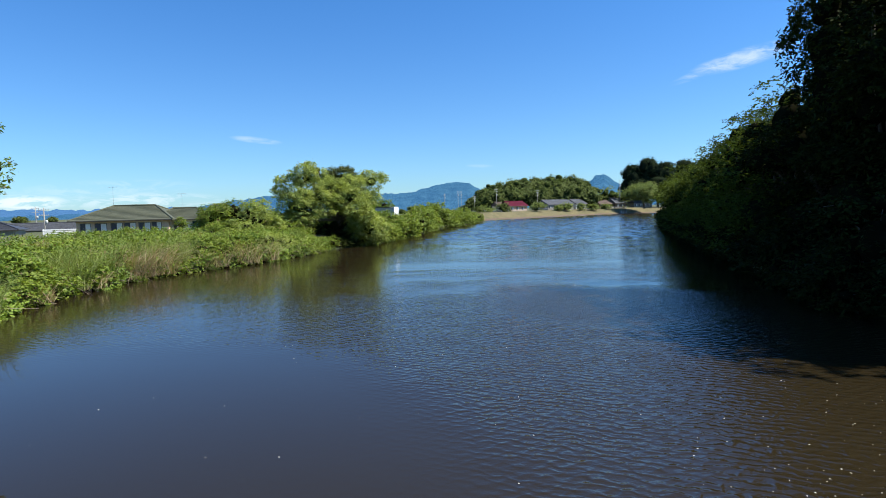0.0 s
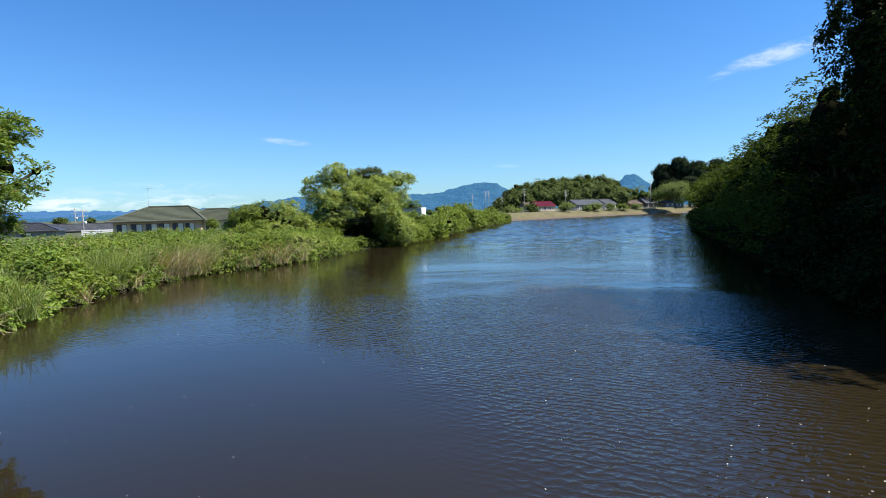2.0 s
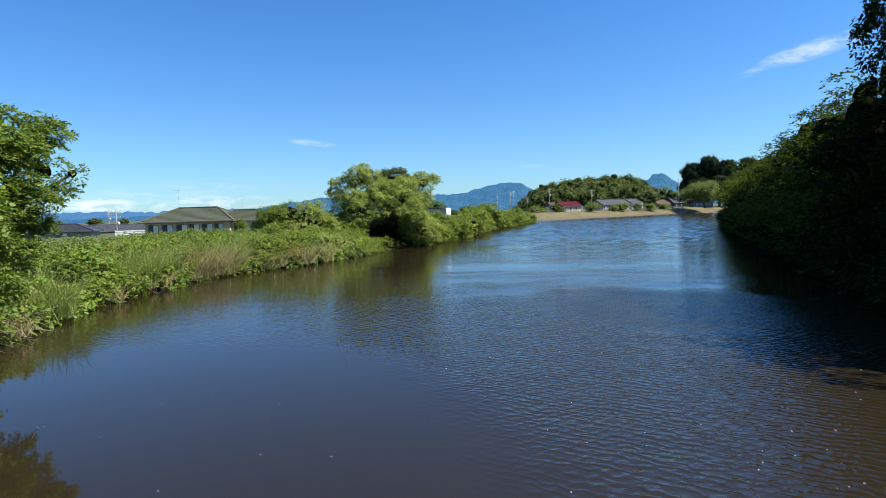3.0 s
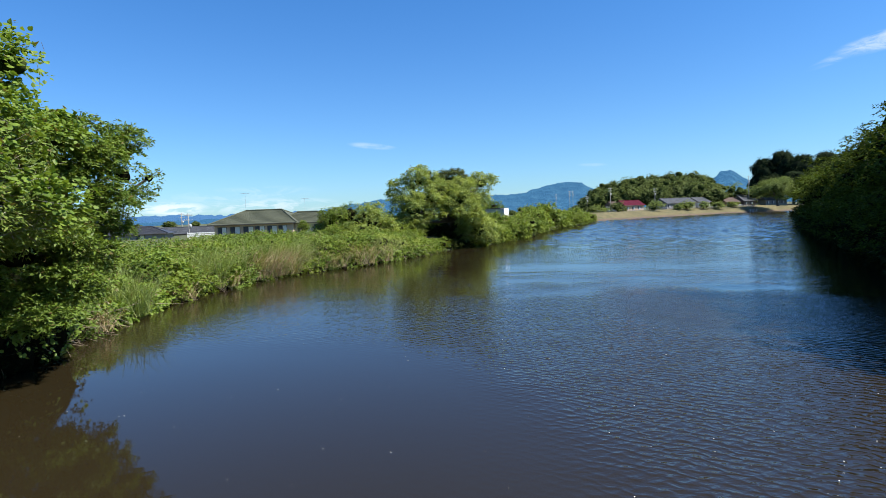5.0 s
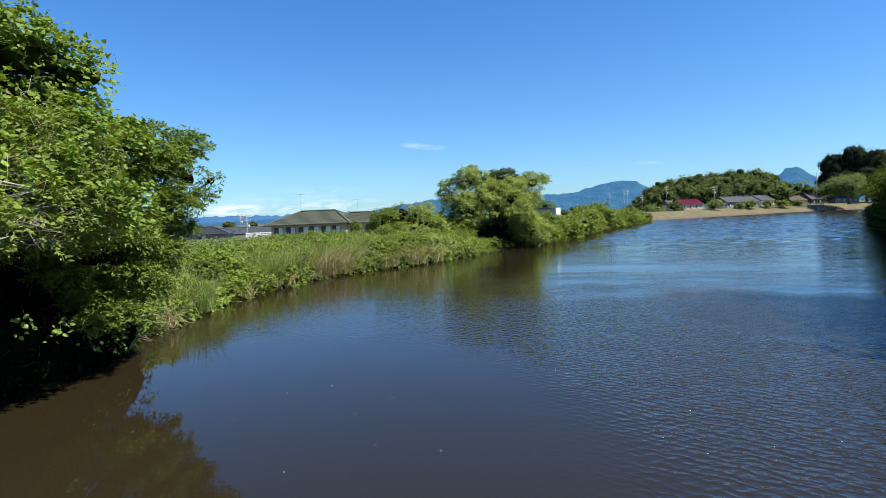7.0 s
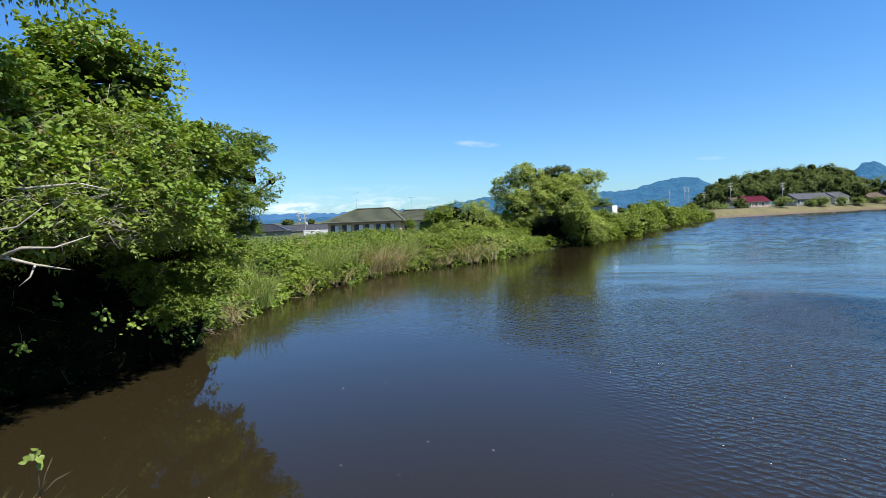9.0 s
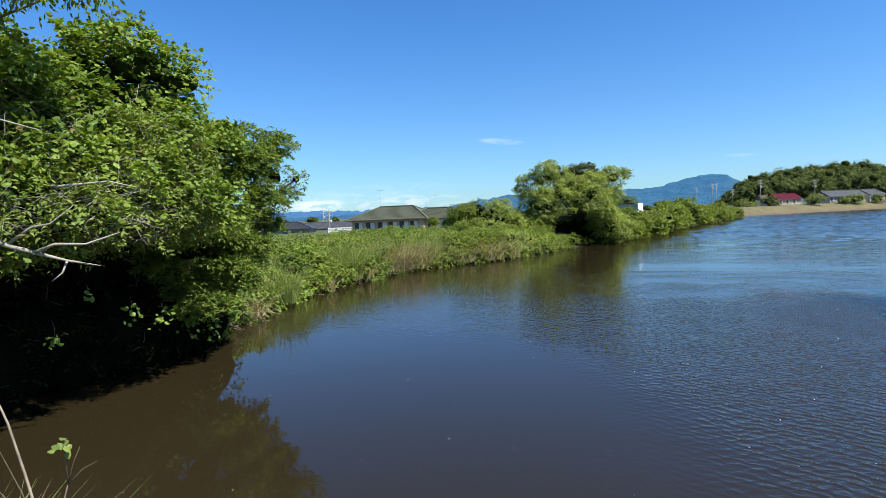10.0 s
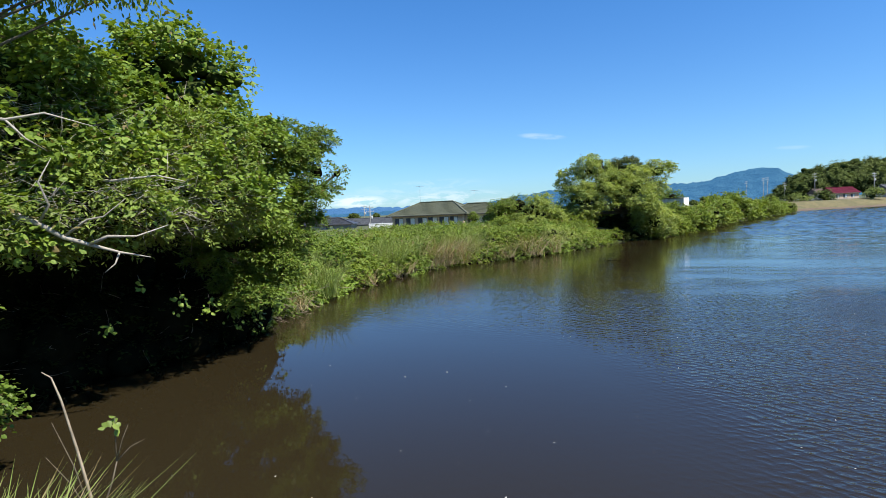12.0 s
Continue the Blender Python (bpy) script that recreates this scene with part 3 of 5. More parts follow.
def heap(rng, center, spread, count, size, flat=0.85):
    """A main oval with smaller ones on its skin: an uneven crown."""
    blobs = [(center, (spread[0] * 0.8, spread[1] * 0.8, spread[2] * 0.8))]
    for _ in range(count):
        d = rng.normal(0, 1, 3)
        d[2] = abs(d[2]) * 0.9 - 0.35
        d /= np.linalg.norm(d)
        r = size * rng.uniform(0.7, 1.25)
        blobs.append((tuple(center[i] + d[i] * (spread[i] - r * 0.6) for i in range(3)), (r, r, r * flat)))
    return blobs


def copy_scaled(kind, m):
    return copy_thing(kind, m @ Matrix.Diagonal((*(1 / s for s in kind.scale), 1)))


# the vine-grown trees at the near left water's edge
rng = np.random.default_rng(11)
vine_blobs = [(polar(-55.5, 23, 7.7), (4.1, 4.1, 3.4)), (polar(-49.8, 21.6, 9.2), (1.4, 1.4, 1.0)), (polar(-50.6, 21.5, 10.2), (1.3, 1.3, 0.7)), (polar(-47.5, 21.2, 9.75), (0.65, 0.65, 0.5)), (polar(-52.0, 20.5, 6.4), (2.5, 2.5, 2.3)),
              (polar(-48.8, 21.5, 6.9), (1.4, 1.4, 1.4)), (polar(-60, 20, 6.2), (3.6, 3.6, 2.8)), (polar(-68, 20.5, 7.8), (4.2, 4.2, 4.0)),
              (polar(-56, 18.6, 5.8), (2.6, 2.6, 1.4)), (polar(-64, 18.5, 5.3), (2.4, 2.4, 1.4)), (polar(-50, 19.5, 5.5), (2.0, 2.0, 1.1)),
              (polar(-76, 21, 7), (4, 4, 4)), (polar(-61, 22.5, 8.6), (3.0, 3.0, 2.5)), (polar(-54, 22, 9.8), (1.9, 1.9, 1.1)), (polar(-46.2, 21.2, 9.75), (0.55, 0.55, 0.42)), (polar(-46.8, 22.6, 7.4), (1.4, 1.4, 1.1)), (polar(-44.0, 23.2, 7.9), (0.8, 0.8, 0.6)), (polar(-48.7, 21.4, 10.15), (0.8, 0.8, 0.5))]
vine = tree("vine_grown_tree", "broad tree smothered in bright green climbing vine over the water", rng, (-25.5, 11.5, 1.2), vine_blobs, LEAF_VINE,
            12000, 7, 0.165, 0.25, 0.8, 0.36, BARK, 0.6, -0.7, shell=0.4, lobes=190, lobe=0.62, broad=True, frond=0.48, skin=0.28, heart=CORE_GREEN, gaps=(0.7, 0.2))
front_blobs = [vine_blobs[i] for i in (4, 6, 8, 9, 10)] + [(polar(-62.5, 16.8, 5.5), (1.5, 1.5, 0.8)), (polar(-58, 16.8, 5.5), (1.5, 1.5, 0.7)), (polar(-54, 17.2, 5.3), (1.3, 1.3, 0.6)),
                                                          (polar(-51.4, 18, 5.0), (1.0, 1.0, 0.5)), (polar(-66, 16.6, 5.0), (1.3, 1.3, 0.8))]
p, o = on_blobs(rng, lobed(rng, front_blobs, 80, 0.55), 7500, -0.7, 0.4)
keep = leafed(p, 0.9, 0.12)
p, o = p[keep], o[keep]
p, o, ax = fronds(rng, p, o, 9, 0.42, 0.5)
part("young_foliage", leaf_mesh("young_foliage", rng, p, o, 0.16, LEAF_PALE, 0.36, 0.5, axis=ax), vine, "paler narrow young leaves", "stuff")


def twig_mesh(rng, shape, n, blobs, long, thick):
    """Bare twigs that wander out of the growth."""
    pos, out = on_blobs(rng, blobs, n, -0.6, 0.3)
    for p, o in zip(pos, out):
        way = Vector(o) * 0.5 + Vector(rng.normal(0, 0.7, 3))
        way.z *= 0.5
        a, pts = Vector(p) - way.normalized() * 0.3, []
        for k in range(4):
            pts.append(a.copy())
            a += way.normalized() * long * rng.uniform(0.2, 0.45)
            way += Vector(rng.normal(0, 0.45, 3))
        r = thick * rng.uniform(0.5, 1.4)
        shape.tube(pts, [r, r * 0.8, r * 0.55, r * 0.3], 4)


bare = Shape()
twig_mesh(rng, bare, 2400, front_blobs, 1.1, 0.009)
part("bare_twig", bare.mesh("bare_twig", BARK_PALE, True), vine, "bleached bare twigs", "stuff")
limb = Shape().tube([polar(-74, 18.0, 6.6), polar(-68, 15.6, 6.1), polar(-64.5, 15.6, 5.45), polar(-62.0, 15.5, 5.1), polar(-60.4, 15.5, 4.78), polar(-58.6, 15.5, 4.58), polar(-56.4, 15.5, 4.36), polar(-54.0, 15.4, 4.2)],
                    [0.11, 0.09, 0.075, 0.068, 0.06, 0.045, 0.03, 0.008], 8)
limb.tube([polar(-62.0, 15.5, 5.1), polar(-61.2, 15.2, 5.5), polar(-61.8, 15.1, 6.0), polar(-60.8, 15.1, 6.5)], [0.035, 0.028, 0.02, 0.008], 6)
limb.tube([polar(-60.4, 15.5, 4.78), polar(-58.6, 15.2, 5.15), polar(-57.4, 15.1, 5.2), polar(-55.6, 15.0, 5.6)], [0.032, 0.025, 0.018, 0.006], 6)
limb.tube([polar(-58.6, 15.5, 4.58), polar(-57.2, 15.2, 4.75), polar(-55.0, 15.1, 4.72), polar(-52.4, 15.1, 4.95)], [0.045, 0.035, 0.022, 0.008], 6)
limb.tube([polar(-56.4, 15.5, 4.36), polar(-56.8, 15.4, 4.1), polar(-57.6, 15.4, 3.92)], [0.03, 0.02, 0.007], 5)
limb.tube([polar(-60, 17, 6.2), polar(-56.6, 15.8, 6.05), polar(-53, 15.6, 6.15), polar(-50.8, 15.6, 6.0)], [0.05, 0.035, 0.02, 0.008], 7)
limb.tube([polar(-68, 16, 7.6), polar(-63.6, 15.2, 7.3), polar(-61.0, 15.0, 7.45), polar(-57.6, 15.0, 7.2)], [0.045, 0.035, 0.022, 0.008], 7)
limb.tube([polar(-63.6, 15.2, 7.3), polar(-62.4, 15.0, 6.9), polar(-61.0, 15.5, 6.7)], [0.03, 0.022, 0.01], 5)
part("limb", limb.mesh("limb", BARK_PALE, True), vine, "pale grey bare limb reaching over the water")
over_blobs = [(polar(-66, 16.5, 11.6), (2.4, 2.4, 1.5)), (polar(-61, 16.2, 11.4), (1.8, 1.8, 1.2)), (polar(-57.4, 16, 11.0), (1.1, 1.1, 0.75)), (polar(-55, 15.8, 11.0), (0.8, 0.8, 0.55)), (polar(-53.3, 15.7, 10.75), (0.5, 0.5, 0.4))]
rng = np.random.default_rng(14)
tree("overhanging_tree", "tall tree whose drooping leafy branch hangs overhead", rng, (-27, 1.0, 1.5), over_blobs, LEAF_BANK, 1150, 8, 0.17, 0.2, 0.4, 0.11, BARK, 0, -0.95, droop=1.2, shell=0.6)
rng = np.random.default_rng(12)
dark_blobs = [(polar(-41.6, 25, 7.7), (1.15, 1.15, 1.0)), (polar(-44.2, 24.6, 7.3), (1.6, 1.6, 1.3)), (polar(-39.2, 25.2, 6.9), (0.85, 0.85, 0.95)), (polar(-41.2, 25, 6.2), (1.3, 1.3, 1.3)),
              (polar(-42.2, 25, 5.1), (1.1, 1.1, 0.9)), (polar(-42.4, 24.6, 4.4), (1.2, 1.2, 1.0)), (polar(-44.4, 24.4, 5.7), (1.7, 1.7, 1.5)), (polar(-46.4, 24, 7.1), (1.6, 1.6, 1.4)),
              (polar(-44.2, 24.0, 3.4), (1.2, 1.2, 0.9)), (polar(-47, 23.4, 4.2), (1.8, 1.8, 1.5)), (polar(-46.2, 23.4, 2.2), (1.0, 1.0, 0.8)), (polar(-42.9, 24.0, 2.9), (0.7, 0.7, 0.5)),
              (polar(-37.2, 25.4, 6.8), (0.45, 0.45, 0.5)), (polar(-39.4, 25.2, 8.2), (0.5, 0.5, 0.5))]
tree("broadleaf_tree", "dense dark green small-leaved tree leaning over the pond", rng, (-20.8, 18.6, 0.7), dark_blobs, LEAF_DARK,
     10500, 9, 0.15, 0.19, 0.36, 0.24, BARK, 0.3, -0.9, shell=0.4, lobes=120, lobe=0.46, frond=0.24, skin=0.15)
rng = np.random.default_rng(13)
# shade under the trees painted in: near-black lumps and darkened leaves
under = thing("undergrowth", "scrub under the overhanging trees, darkened for their shade", "undergrowth", "", "stuff")
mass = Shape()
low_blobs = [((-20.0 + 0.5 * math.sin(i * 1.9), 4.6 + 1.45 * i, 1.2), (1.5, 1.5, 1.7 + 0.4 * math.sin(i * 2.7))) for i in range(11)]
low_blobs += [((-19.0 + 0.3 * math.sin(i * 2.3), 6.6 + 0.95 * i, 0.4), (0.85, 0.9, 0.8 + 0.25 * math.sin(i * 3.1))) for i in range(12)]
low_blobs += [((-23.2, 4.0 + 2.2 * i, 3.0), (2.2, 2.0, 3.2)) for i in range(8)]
# unseen tall masses behind, added to keep sky out of the water's reflection
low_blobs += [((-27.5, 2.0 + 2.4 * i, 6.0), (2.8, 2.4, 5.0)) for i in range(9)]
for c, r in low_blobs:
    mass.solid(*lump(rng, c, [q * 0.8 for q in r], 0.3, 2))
part("dark_filler", mass.mesh("dark_filler", SHADE_CORE, True), under)
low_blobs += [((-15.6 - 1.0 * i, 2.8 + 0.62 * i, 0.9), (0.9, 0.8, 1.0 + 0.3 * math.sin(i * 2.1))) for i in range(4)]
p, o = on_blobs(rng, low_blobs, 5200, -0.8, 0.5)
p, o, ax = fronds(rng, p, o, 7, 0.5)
part("leaves", leaf_mesh("leaves", rng, p, o, 0.15, LEAF_SHADED, 0.5, axis=ax), under, "", "stuff")
shoots = Shape()
twig_mesh(rng, shoots, 420, low_blobs, 0.8, 0.008)
part("shoots", shoots.mesh("shoots", DEAD, True), under, "thin dead shoots", "stuff")


def spray(rng, at, n, spread, size, leaf, label):
    """A short hanging vine shoot with a few broad leaves."""
    ob = thing("vine_shoot", label, "vine", "hanging vine shoots", "", at)
    part("stem", Shape().tube([(0, 0, spread * 4), (0.05, 0.02, spread * 2), (0, 0, -spread)], [0.006, 0.005, 0.003], 4).mesh("stem", BARK), ob)
    pos = rng.normal(0, 1, (n, 3)) * [spread, spread, spread * 1.3]
    part("foliage", leaf_mesh("foliage", rng, pos, unit(np.tile([0.85, -0.3, 0.4], (n, 1))), size, leaf, 0.8, 0.8, loose=0.35, broad=True), ob, "", "stuff")
    return ob


rng = np.random.default_rng(15)
for a, d, z, n, s in ((-52.0, 18.6, 2.65, 12, 0.22), (-49.6, 19.4, 2.25, 16, 0.26), (-57.8, 17.6, 2.3, 12, 0.24), (-55.2, 17.4, 3.4, 5, 0.12), (-63.0, 16.8, 4.2, 8, 0.2), (-61.0, 16.6, 4.3, 6, 0.16),
                      (-45.4, 23.6, 1.25, 26, 0.4), (-47.2, 22.4, 1.5, 20, 0.35), (-43.6, 24.2, 1.5, 20, 0.35), (-44.6, 19.8, 9.0, 10, 0.25), (-44.2, 20.0, 9.8, 8, 0.2)):
    spray(rng, polar(a, d, z), int(n * 1.5), s * 0.5, 0.14, LEAF_VINE, "short vine shoot with broad leaves hanging in the shade")
for a, d, z, w, tall in ((-68.6, 15.5, 2.4, 0.8, 1.5), (-68.2, 14.6, 1.1, 0.9, 1.2)):
    blobs = heap(rng, (0, 0, tall * 0.5), (w, w, tall * 0.5), 5, w * 0.45)
    tree("edge_shrub", "broad-leaved shrub on the near water's edge", rng, (0, 0, -0.8), blobs, LEAF_DARK, 260, 6, 0.11, 0.16, 0.7, 0.06, BARK, 0.3, -0.9, "shrub", "edge shrubs", 0.4, polar(a, d, z), broad=True, frond=0.3)


# the overgrown left bank
def along(line, start, end, step):
    pts = []
    line = [Vector((a, b, 0)) for a, b in line[start:end]]
    for a, b in zip(line, line[1:]):
        k = max(1, int((b - a).length / step))
        pts += [a.lerp(b, i / k) for i in range(k)]
    return pts + [line[-1]]


def bank_top(x, y, u):
    """Height of the growth u metres in from the water."""
    z = np.interp(u, [0, 0.6, 1.6, 3.2, 6, 10, 30], [0.9, 1.5, 2.1, 2.6, 2.9, 3.1, 3.1])
    return z


bank_line = along(LEFT_BANK, 5, 14, 0.5)
bank_xy = np.array([(p.x, p.y) for p in bank_line])
tang = unit(np.c_[np.gradient(bank_xy[:, 0]), np.gradient(bank_xy[:, 1]), np.zeros(len(bank_xy))])
kernel = np.ones(9) / 9
for i in (0, 1):
    tang[4:-4, i] = np.convolve(tang[:, i], kernel, "valid")
inland = np.c_[-tang[:, 1], tang[:, 0]]


def bank_point(rng, n, u):
    k = rng.uniform(0, len(bank_xy) - 1.01, n)
    i = k.astype(int)
    f = (k - i)[:, None]
    base = bank_xy[i] * (1 - f) + bank_xy[i + 1] * f
    xy = base + inland[i] * u[:, None]
    rise = np.array([noise.noise(Vector((a * 0.35, b * 0.35, 2.0))) * 0.6 + noise.noise(Vector((a * 0.9, b * 0.9, 7.0))) * 0.55 for a, b in xy])
    return xy, rise, i


rng = np.random.default_rng(21)
thicket = thing("bank_thicket", "thick green vines and weeds covering the pond's bank", "thicket", "", "stuff")
# sheet beneath the leaves, coloured near-black to draw the bank's shadowed undercut
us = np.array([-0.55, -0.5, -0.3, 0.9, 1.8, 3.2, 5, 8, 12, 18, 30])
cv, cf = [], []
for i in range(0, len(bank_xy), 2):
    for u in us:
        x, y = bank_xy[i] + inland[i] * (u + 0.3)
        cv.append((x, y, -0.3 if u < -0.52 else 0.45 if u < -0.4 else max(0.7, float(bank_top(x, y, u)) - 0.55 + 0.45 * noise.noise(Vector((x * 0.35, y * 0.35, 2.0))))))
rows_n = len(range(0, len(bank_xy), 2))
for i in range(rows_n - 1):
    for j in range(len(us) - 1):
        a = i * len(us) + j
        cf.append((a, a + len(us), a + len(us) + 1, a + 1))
part("dark_filler", mesh_from("dark_filler", cv, cf, SHADE_CORE, True), thicket)
u = np.concatenate([rng.uniform(-0.6, 3.5, 4200), rng.uniform(3, 9, 5500), rng.uniform(8, 28, 3400)])
xy, rise, i = bank_point(rng, len(u), u)
z = bank_top(0, 0, u) + rise - 0.35 * rng.random(len(u)) ** 2
out = unit(np.c_[-inland[i] * np.interp(u, [0, 4, 9], [0.9, 0.5, 0.1])[:, None], np.full(len(u), 0.6)])
p, o, ax = fronds(rng, np.c_[xy, np.maximum(z, 0.35 + 0.5 * rng.random(len(z)) ** 2)], out, 8, 0.5)
p[:, 2] = np.maximum(p[:, 2], 0.12)
kind = np.array([noise.noise(Vector((a * 0.22, b * 0.22, c * 0.3 + 20.0))) for a, b, c in p[::8]]).repeat(8)
part("leaves", leaf_mesh("leaves", rng, p[kind < 0.12], o[kind < 0.12], 0.19, LEAF_BANK, 0.55, 0.25, axis=ax[kind < 0.12]), thicket, "", "stuff")
part("dark_leaves", leaf_mesh("dark_leaves", rng, p[kind >= 0.12], o[kind >= 0.12], 0.22, LEAF_DARK, 0.7, 0.35, axis=ax[kind >= 0.12]), thicket, "darker broad leaves", "stuff")
u = rng.uniform(4, 16, 5000)
xy, rise, i = bank_point(rng, len(u), u)
keep = np.array([noise.noise(Vector((a * 0.12, b * 0.12, 12.0))) > -0.05 for a, b in xy])
part("grass", blade_mesh("grass", rng, np.c_[xy, bank_top(0, 0, u) + rise - 0.5][keep], 0.8, 0.5, 0.018, REED_GREEN), thicket, "", "stuff")


# bulging clumps of weed and vine, and what hangs from them to the water
clumps = []
for k in range(330):
    u = np.array([-0.45 + 6.5 * rng.random() ** 1.6])
    xy, rise, i = bank_point(rng, 1, u)
    r = rng.uniform(0.45, 0.95)
    clumps.append(((*xy[0], float(bank_top(0, 0, u[0])) + rise[0] * 0.7 - r * 0.35), (r * rng.uniform(0.9, 1.3), r * rng.uniform(0.9, 1.3), r * rng.uniform(0.75, 1.1))))
for k in range(230):
    xy, rise, i = bank_point(rng, 1, np.array([rng.uniform(-0.75, 0.1)]))
    r = rng.uniform(0.32, 0.6)
    if noise.noise(Vector((xy[0][0] * 0.3, xy[0][1] * 0.3, 5.0))) < 0.22:
        clumps.append(((*xy[0], rng.uniform(0.3, 1.15)), (r, r, r * rng.uniform(0.8, 1.3))))
for pick, leaf, size, width, label in ((0, LEAF_BANK, 0.2, 0.6, "bright weed clumps"), (1, LEAF_VINE, 0.2, 0.8, "broad-leaved vine clumps"), (2, LEAF_DARK, 0.2, 0.6, "darker weed clumps")):
    some = [c for c in clumps if (0 if (v := noise.noise(Vector((c[0][0] * 0.25, c[0][1] * 0.25, 31.0)))) < 0.02 else 1 if v < 0.26 else 2) == pick]
    p, o = on_blobs(rng, some, 21 * len(some), -0.75, 0.35, 0.5)
    p, o, ax = fronds(rng, p, o, 7, 0.36, 0.4)
    p[:, 2] = np.maximum(p[:, 2], 0.08)
    part("front_leaves", leaf_mesh("front_leaves", rng, p, o, size, leaf, width, 0.3, axis=ax, broad=pick == 1), thicket, label, "stuff")

roots = Shape()
for k in range(850):
    i = int(rng.integers(0, len(bank_xy)))
    if noise.noise(Vector((bank_xy[i][0] * 0.3, bank_xy[i][1] * 0.3, 5.0))) < -0.1:
        continue
    x, y = bank_xy[i] + inland[i] * rng.uniform(-0.4, 0.4)
    a = Vector((x, y, rng.uniform(0.5, 1.3)))
    way = Vector((-inland[i][0], -inland[i][1], -0.9)) * 0.6 + Vector(rng.normal(0, 0.5, 3))
    pts = [a]
    for _ in range(3):
        a = a + way * rng.uniform(0.25, 0.5)
        a.z = max(a.z, -0.05)
        pts.append(a)
        way += Vector(rng.normal(0, 0.3, 3))
    r = rng.uniform(0.008, 0.022)
    roots.tube(pts, [r, r * 0.9, r * 0.7, r * 0.4], 4)
part("dead_stems", roots.mesh("dead_stems", DEAD, True), thicket, "bleached dead stems hanging to the water", "stuff")


def reed_clump(rng, at, blades, tall, spread, lean, material, label, way, wide=0.016):
    """A tuft of reeds that leans out over the water."""
    ob = thing("reed_clump", label, "reeds", "reeds on the bank", "", at)
    r, a = spread * np.sqrt(rng.random(blades)), rng.uniform(0, 2 * np.pi, blades)
    base = np.c_[r * np.cos(a), r * np.sin(a), np.zeros(blades)]
    part("tuft", blade_mesh("tuft", rng, base, tall, lean, wide, material, way), ob, "", "stuff")
    return ob


for (a, d), n, tall, mat, label in (((-29.0, 53), 420, 2.7, REED_DRY, "tall dry straw-coloured reeds leaning over the water"),
                                    ((-27.6, 54), 480, 2.6, REED_DRY, "tall dry straw-coloured reeds leaning over the water"),
                                    ((-26.2, 55.5), 420, 2.4, REED_DRY, "tall dry straw-coloured reeds leaning over the water"),
                                    ((-28.0, 55), 420, 3.0, REED_GREEN, "tall green reeds among the bank weeds"),
                                    ((-25.4, 57), 420, 3.0, REED_GREEN, "tall green reeds among the bank weeds"),
                                    ((-33.2, 47), 420, 2.9, REED_GREEN, "tall green reeds among the bank weeds"),
                                    ((-31.2, 50), 360, 2.8, REED_GREEN, "tall green reeds among the bank weeds"),
                                    ((-35.6, 43.2), 240, 1.1, REED_DRY, "low dry grass hanging into the water"),
                                    ((-42.3, 33.6), 260, 1.0, REED_DRY, "low dry grass hanging into the water"),
                                    ((-39.8, 36.5), 420, 2.2, REED_GREEN, "tall green reeds among the bank weeds"),
                                    ((-18.8, 62), 380, 2.4, REED_DRY, "dry twiggy reeds at the water's edge"),
                                    ((-31.6, 48.6), 220, 1.1, REED_DRY, "low dry grass hanging into the water"),
                                    ((-21.6, 59.5), 300, 1.8, REED_DRY, "dry twiggy reeds at the water's edge"),
                                    ((-17.0, 65), 300, 1.8, REED_DRY, "dry twiggy reeds at the water's edge")):
    x, y, _ = polar(a, d - (2.6 if mat is REED_DRY else 1.5), 0)
    reed_clump(rng, (x, y, 0.25), int(n * (0.36 if mat is REED_DRY else 0.75)), tall, 1.3, 1.25 if mat is REED_DRY else 0.8, mat, label, (0.35, -0.2, 0))


def bush(name, label, rng, at, wide, tall, leaf, n=900, each=9, size=0.2, group="", spread=0.25, category="shrub", width=0.5, count=8, frond=0.0, heart=SHADE_CORE):
    blobs = heap(rng, (0, 0, tall * 0.46), (wide, wide, tall * 0.48), count, wide * 0.5) + [((0, 0, tall * 0.2), (wide * 0.75, wide * 0.75, tall * 0.24))]
    return tree(name, label, rng, (0, 0, 0), blobs, leaf, n, each, size, spread, width, 0.12, BARK, 0.55, -0.9, category, group, 0.3, at, lobes=22, lobe=wide * 0.24, lobe_low=-0.85, frond=frond or spread * 2.0, skin=0.25, heart=heart)


rng = np.random.default_rng(31)
for a, d, wide, tall in ((-20.2, 75, 2.5, 7.6), (-18.0, 74, 2.4, 7.6), (-21.5, 74, 2.1, 5.8), (-16.8, 77, 1.9, 4.8), (-19.4, 70, 2.2, 4.5), (-21.2, 68, 2.0, 3.9)):
    x, y, _ = polar(a, d, 0)
    bush("bank_tree", "rounded light green tree on the pond's bank", rng, (x, y, 0.6), wide, tall - 0.6, LEAF_BANK if a < -20 else LEAF_WILLOW, 1400, 9, 0.22, "trees on the bank", 0.28, "tree")
for a, d, wide, tall in ((-22.4, 60, 2.0, 3.0), (-20.6, 63, 2.2, 3.6), (-17.4, 66, 2.0, 3.2), (-15.2, 69, 1.7, 2.6), (-25.2, 58.5, 1.6, 3.0), (-14.0, 71, 1.2, 1.8)):
    x, y, _ = polar(a, d, 0)
    bush("bank_shrub", "leafy green shrub hanging over the water", rng, (x, y, 0.1), wide, tall, LEAF_WILLOW if a > -18 else LEAF_DARK if a < -24 else LEAF_BANK, 750, 9, 0.22, "shrubs on the bank")

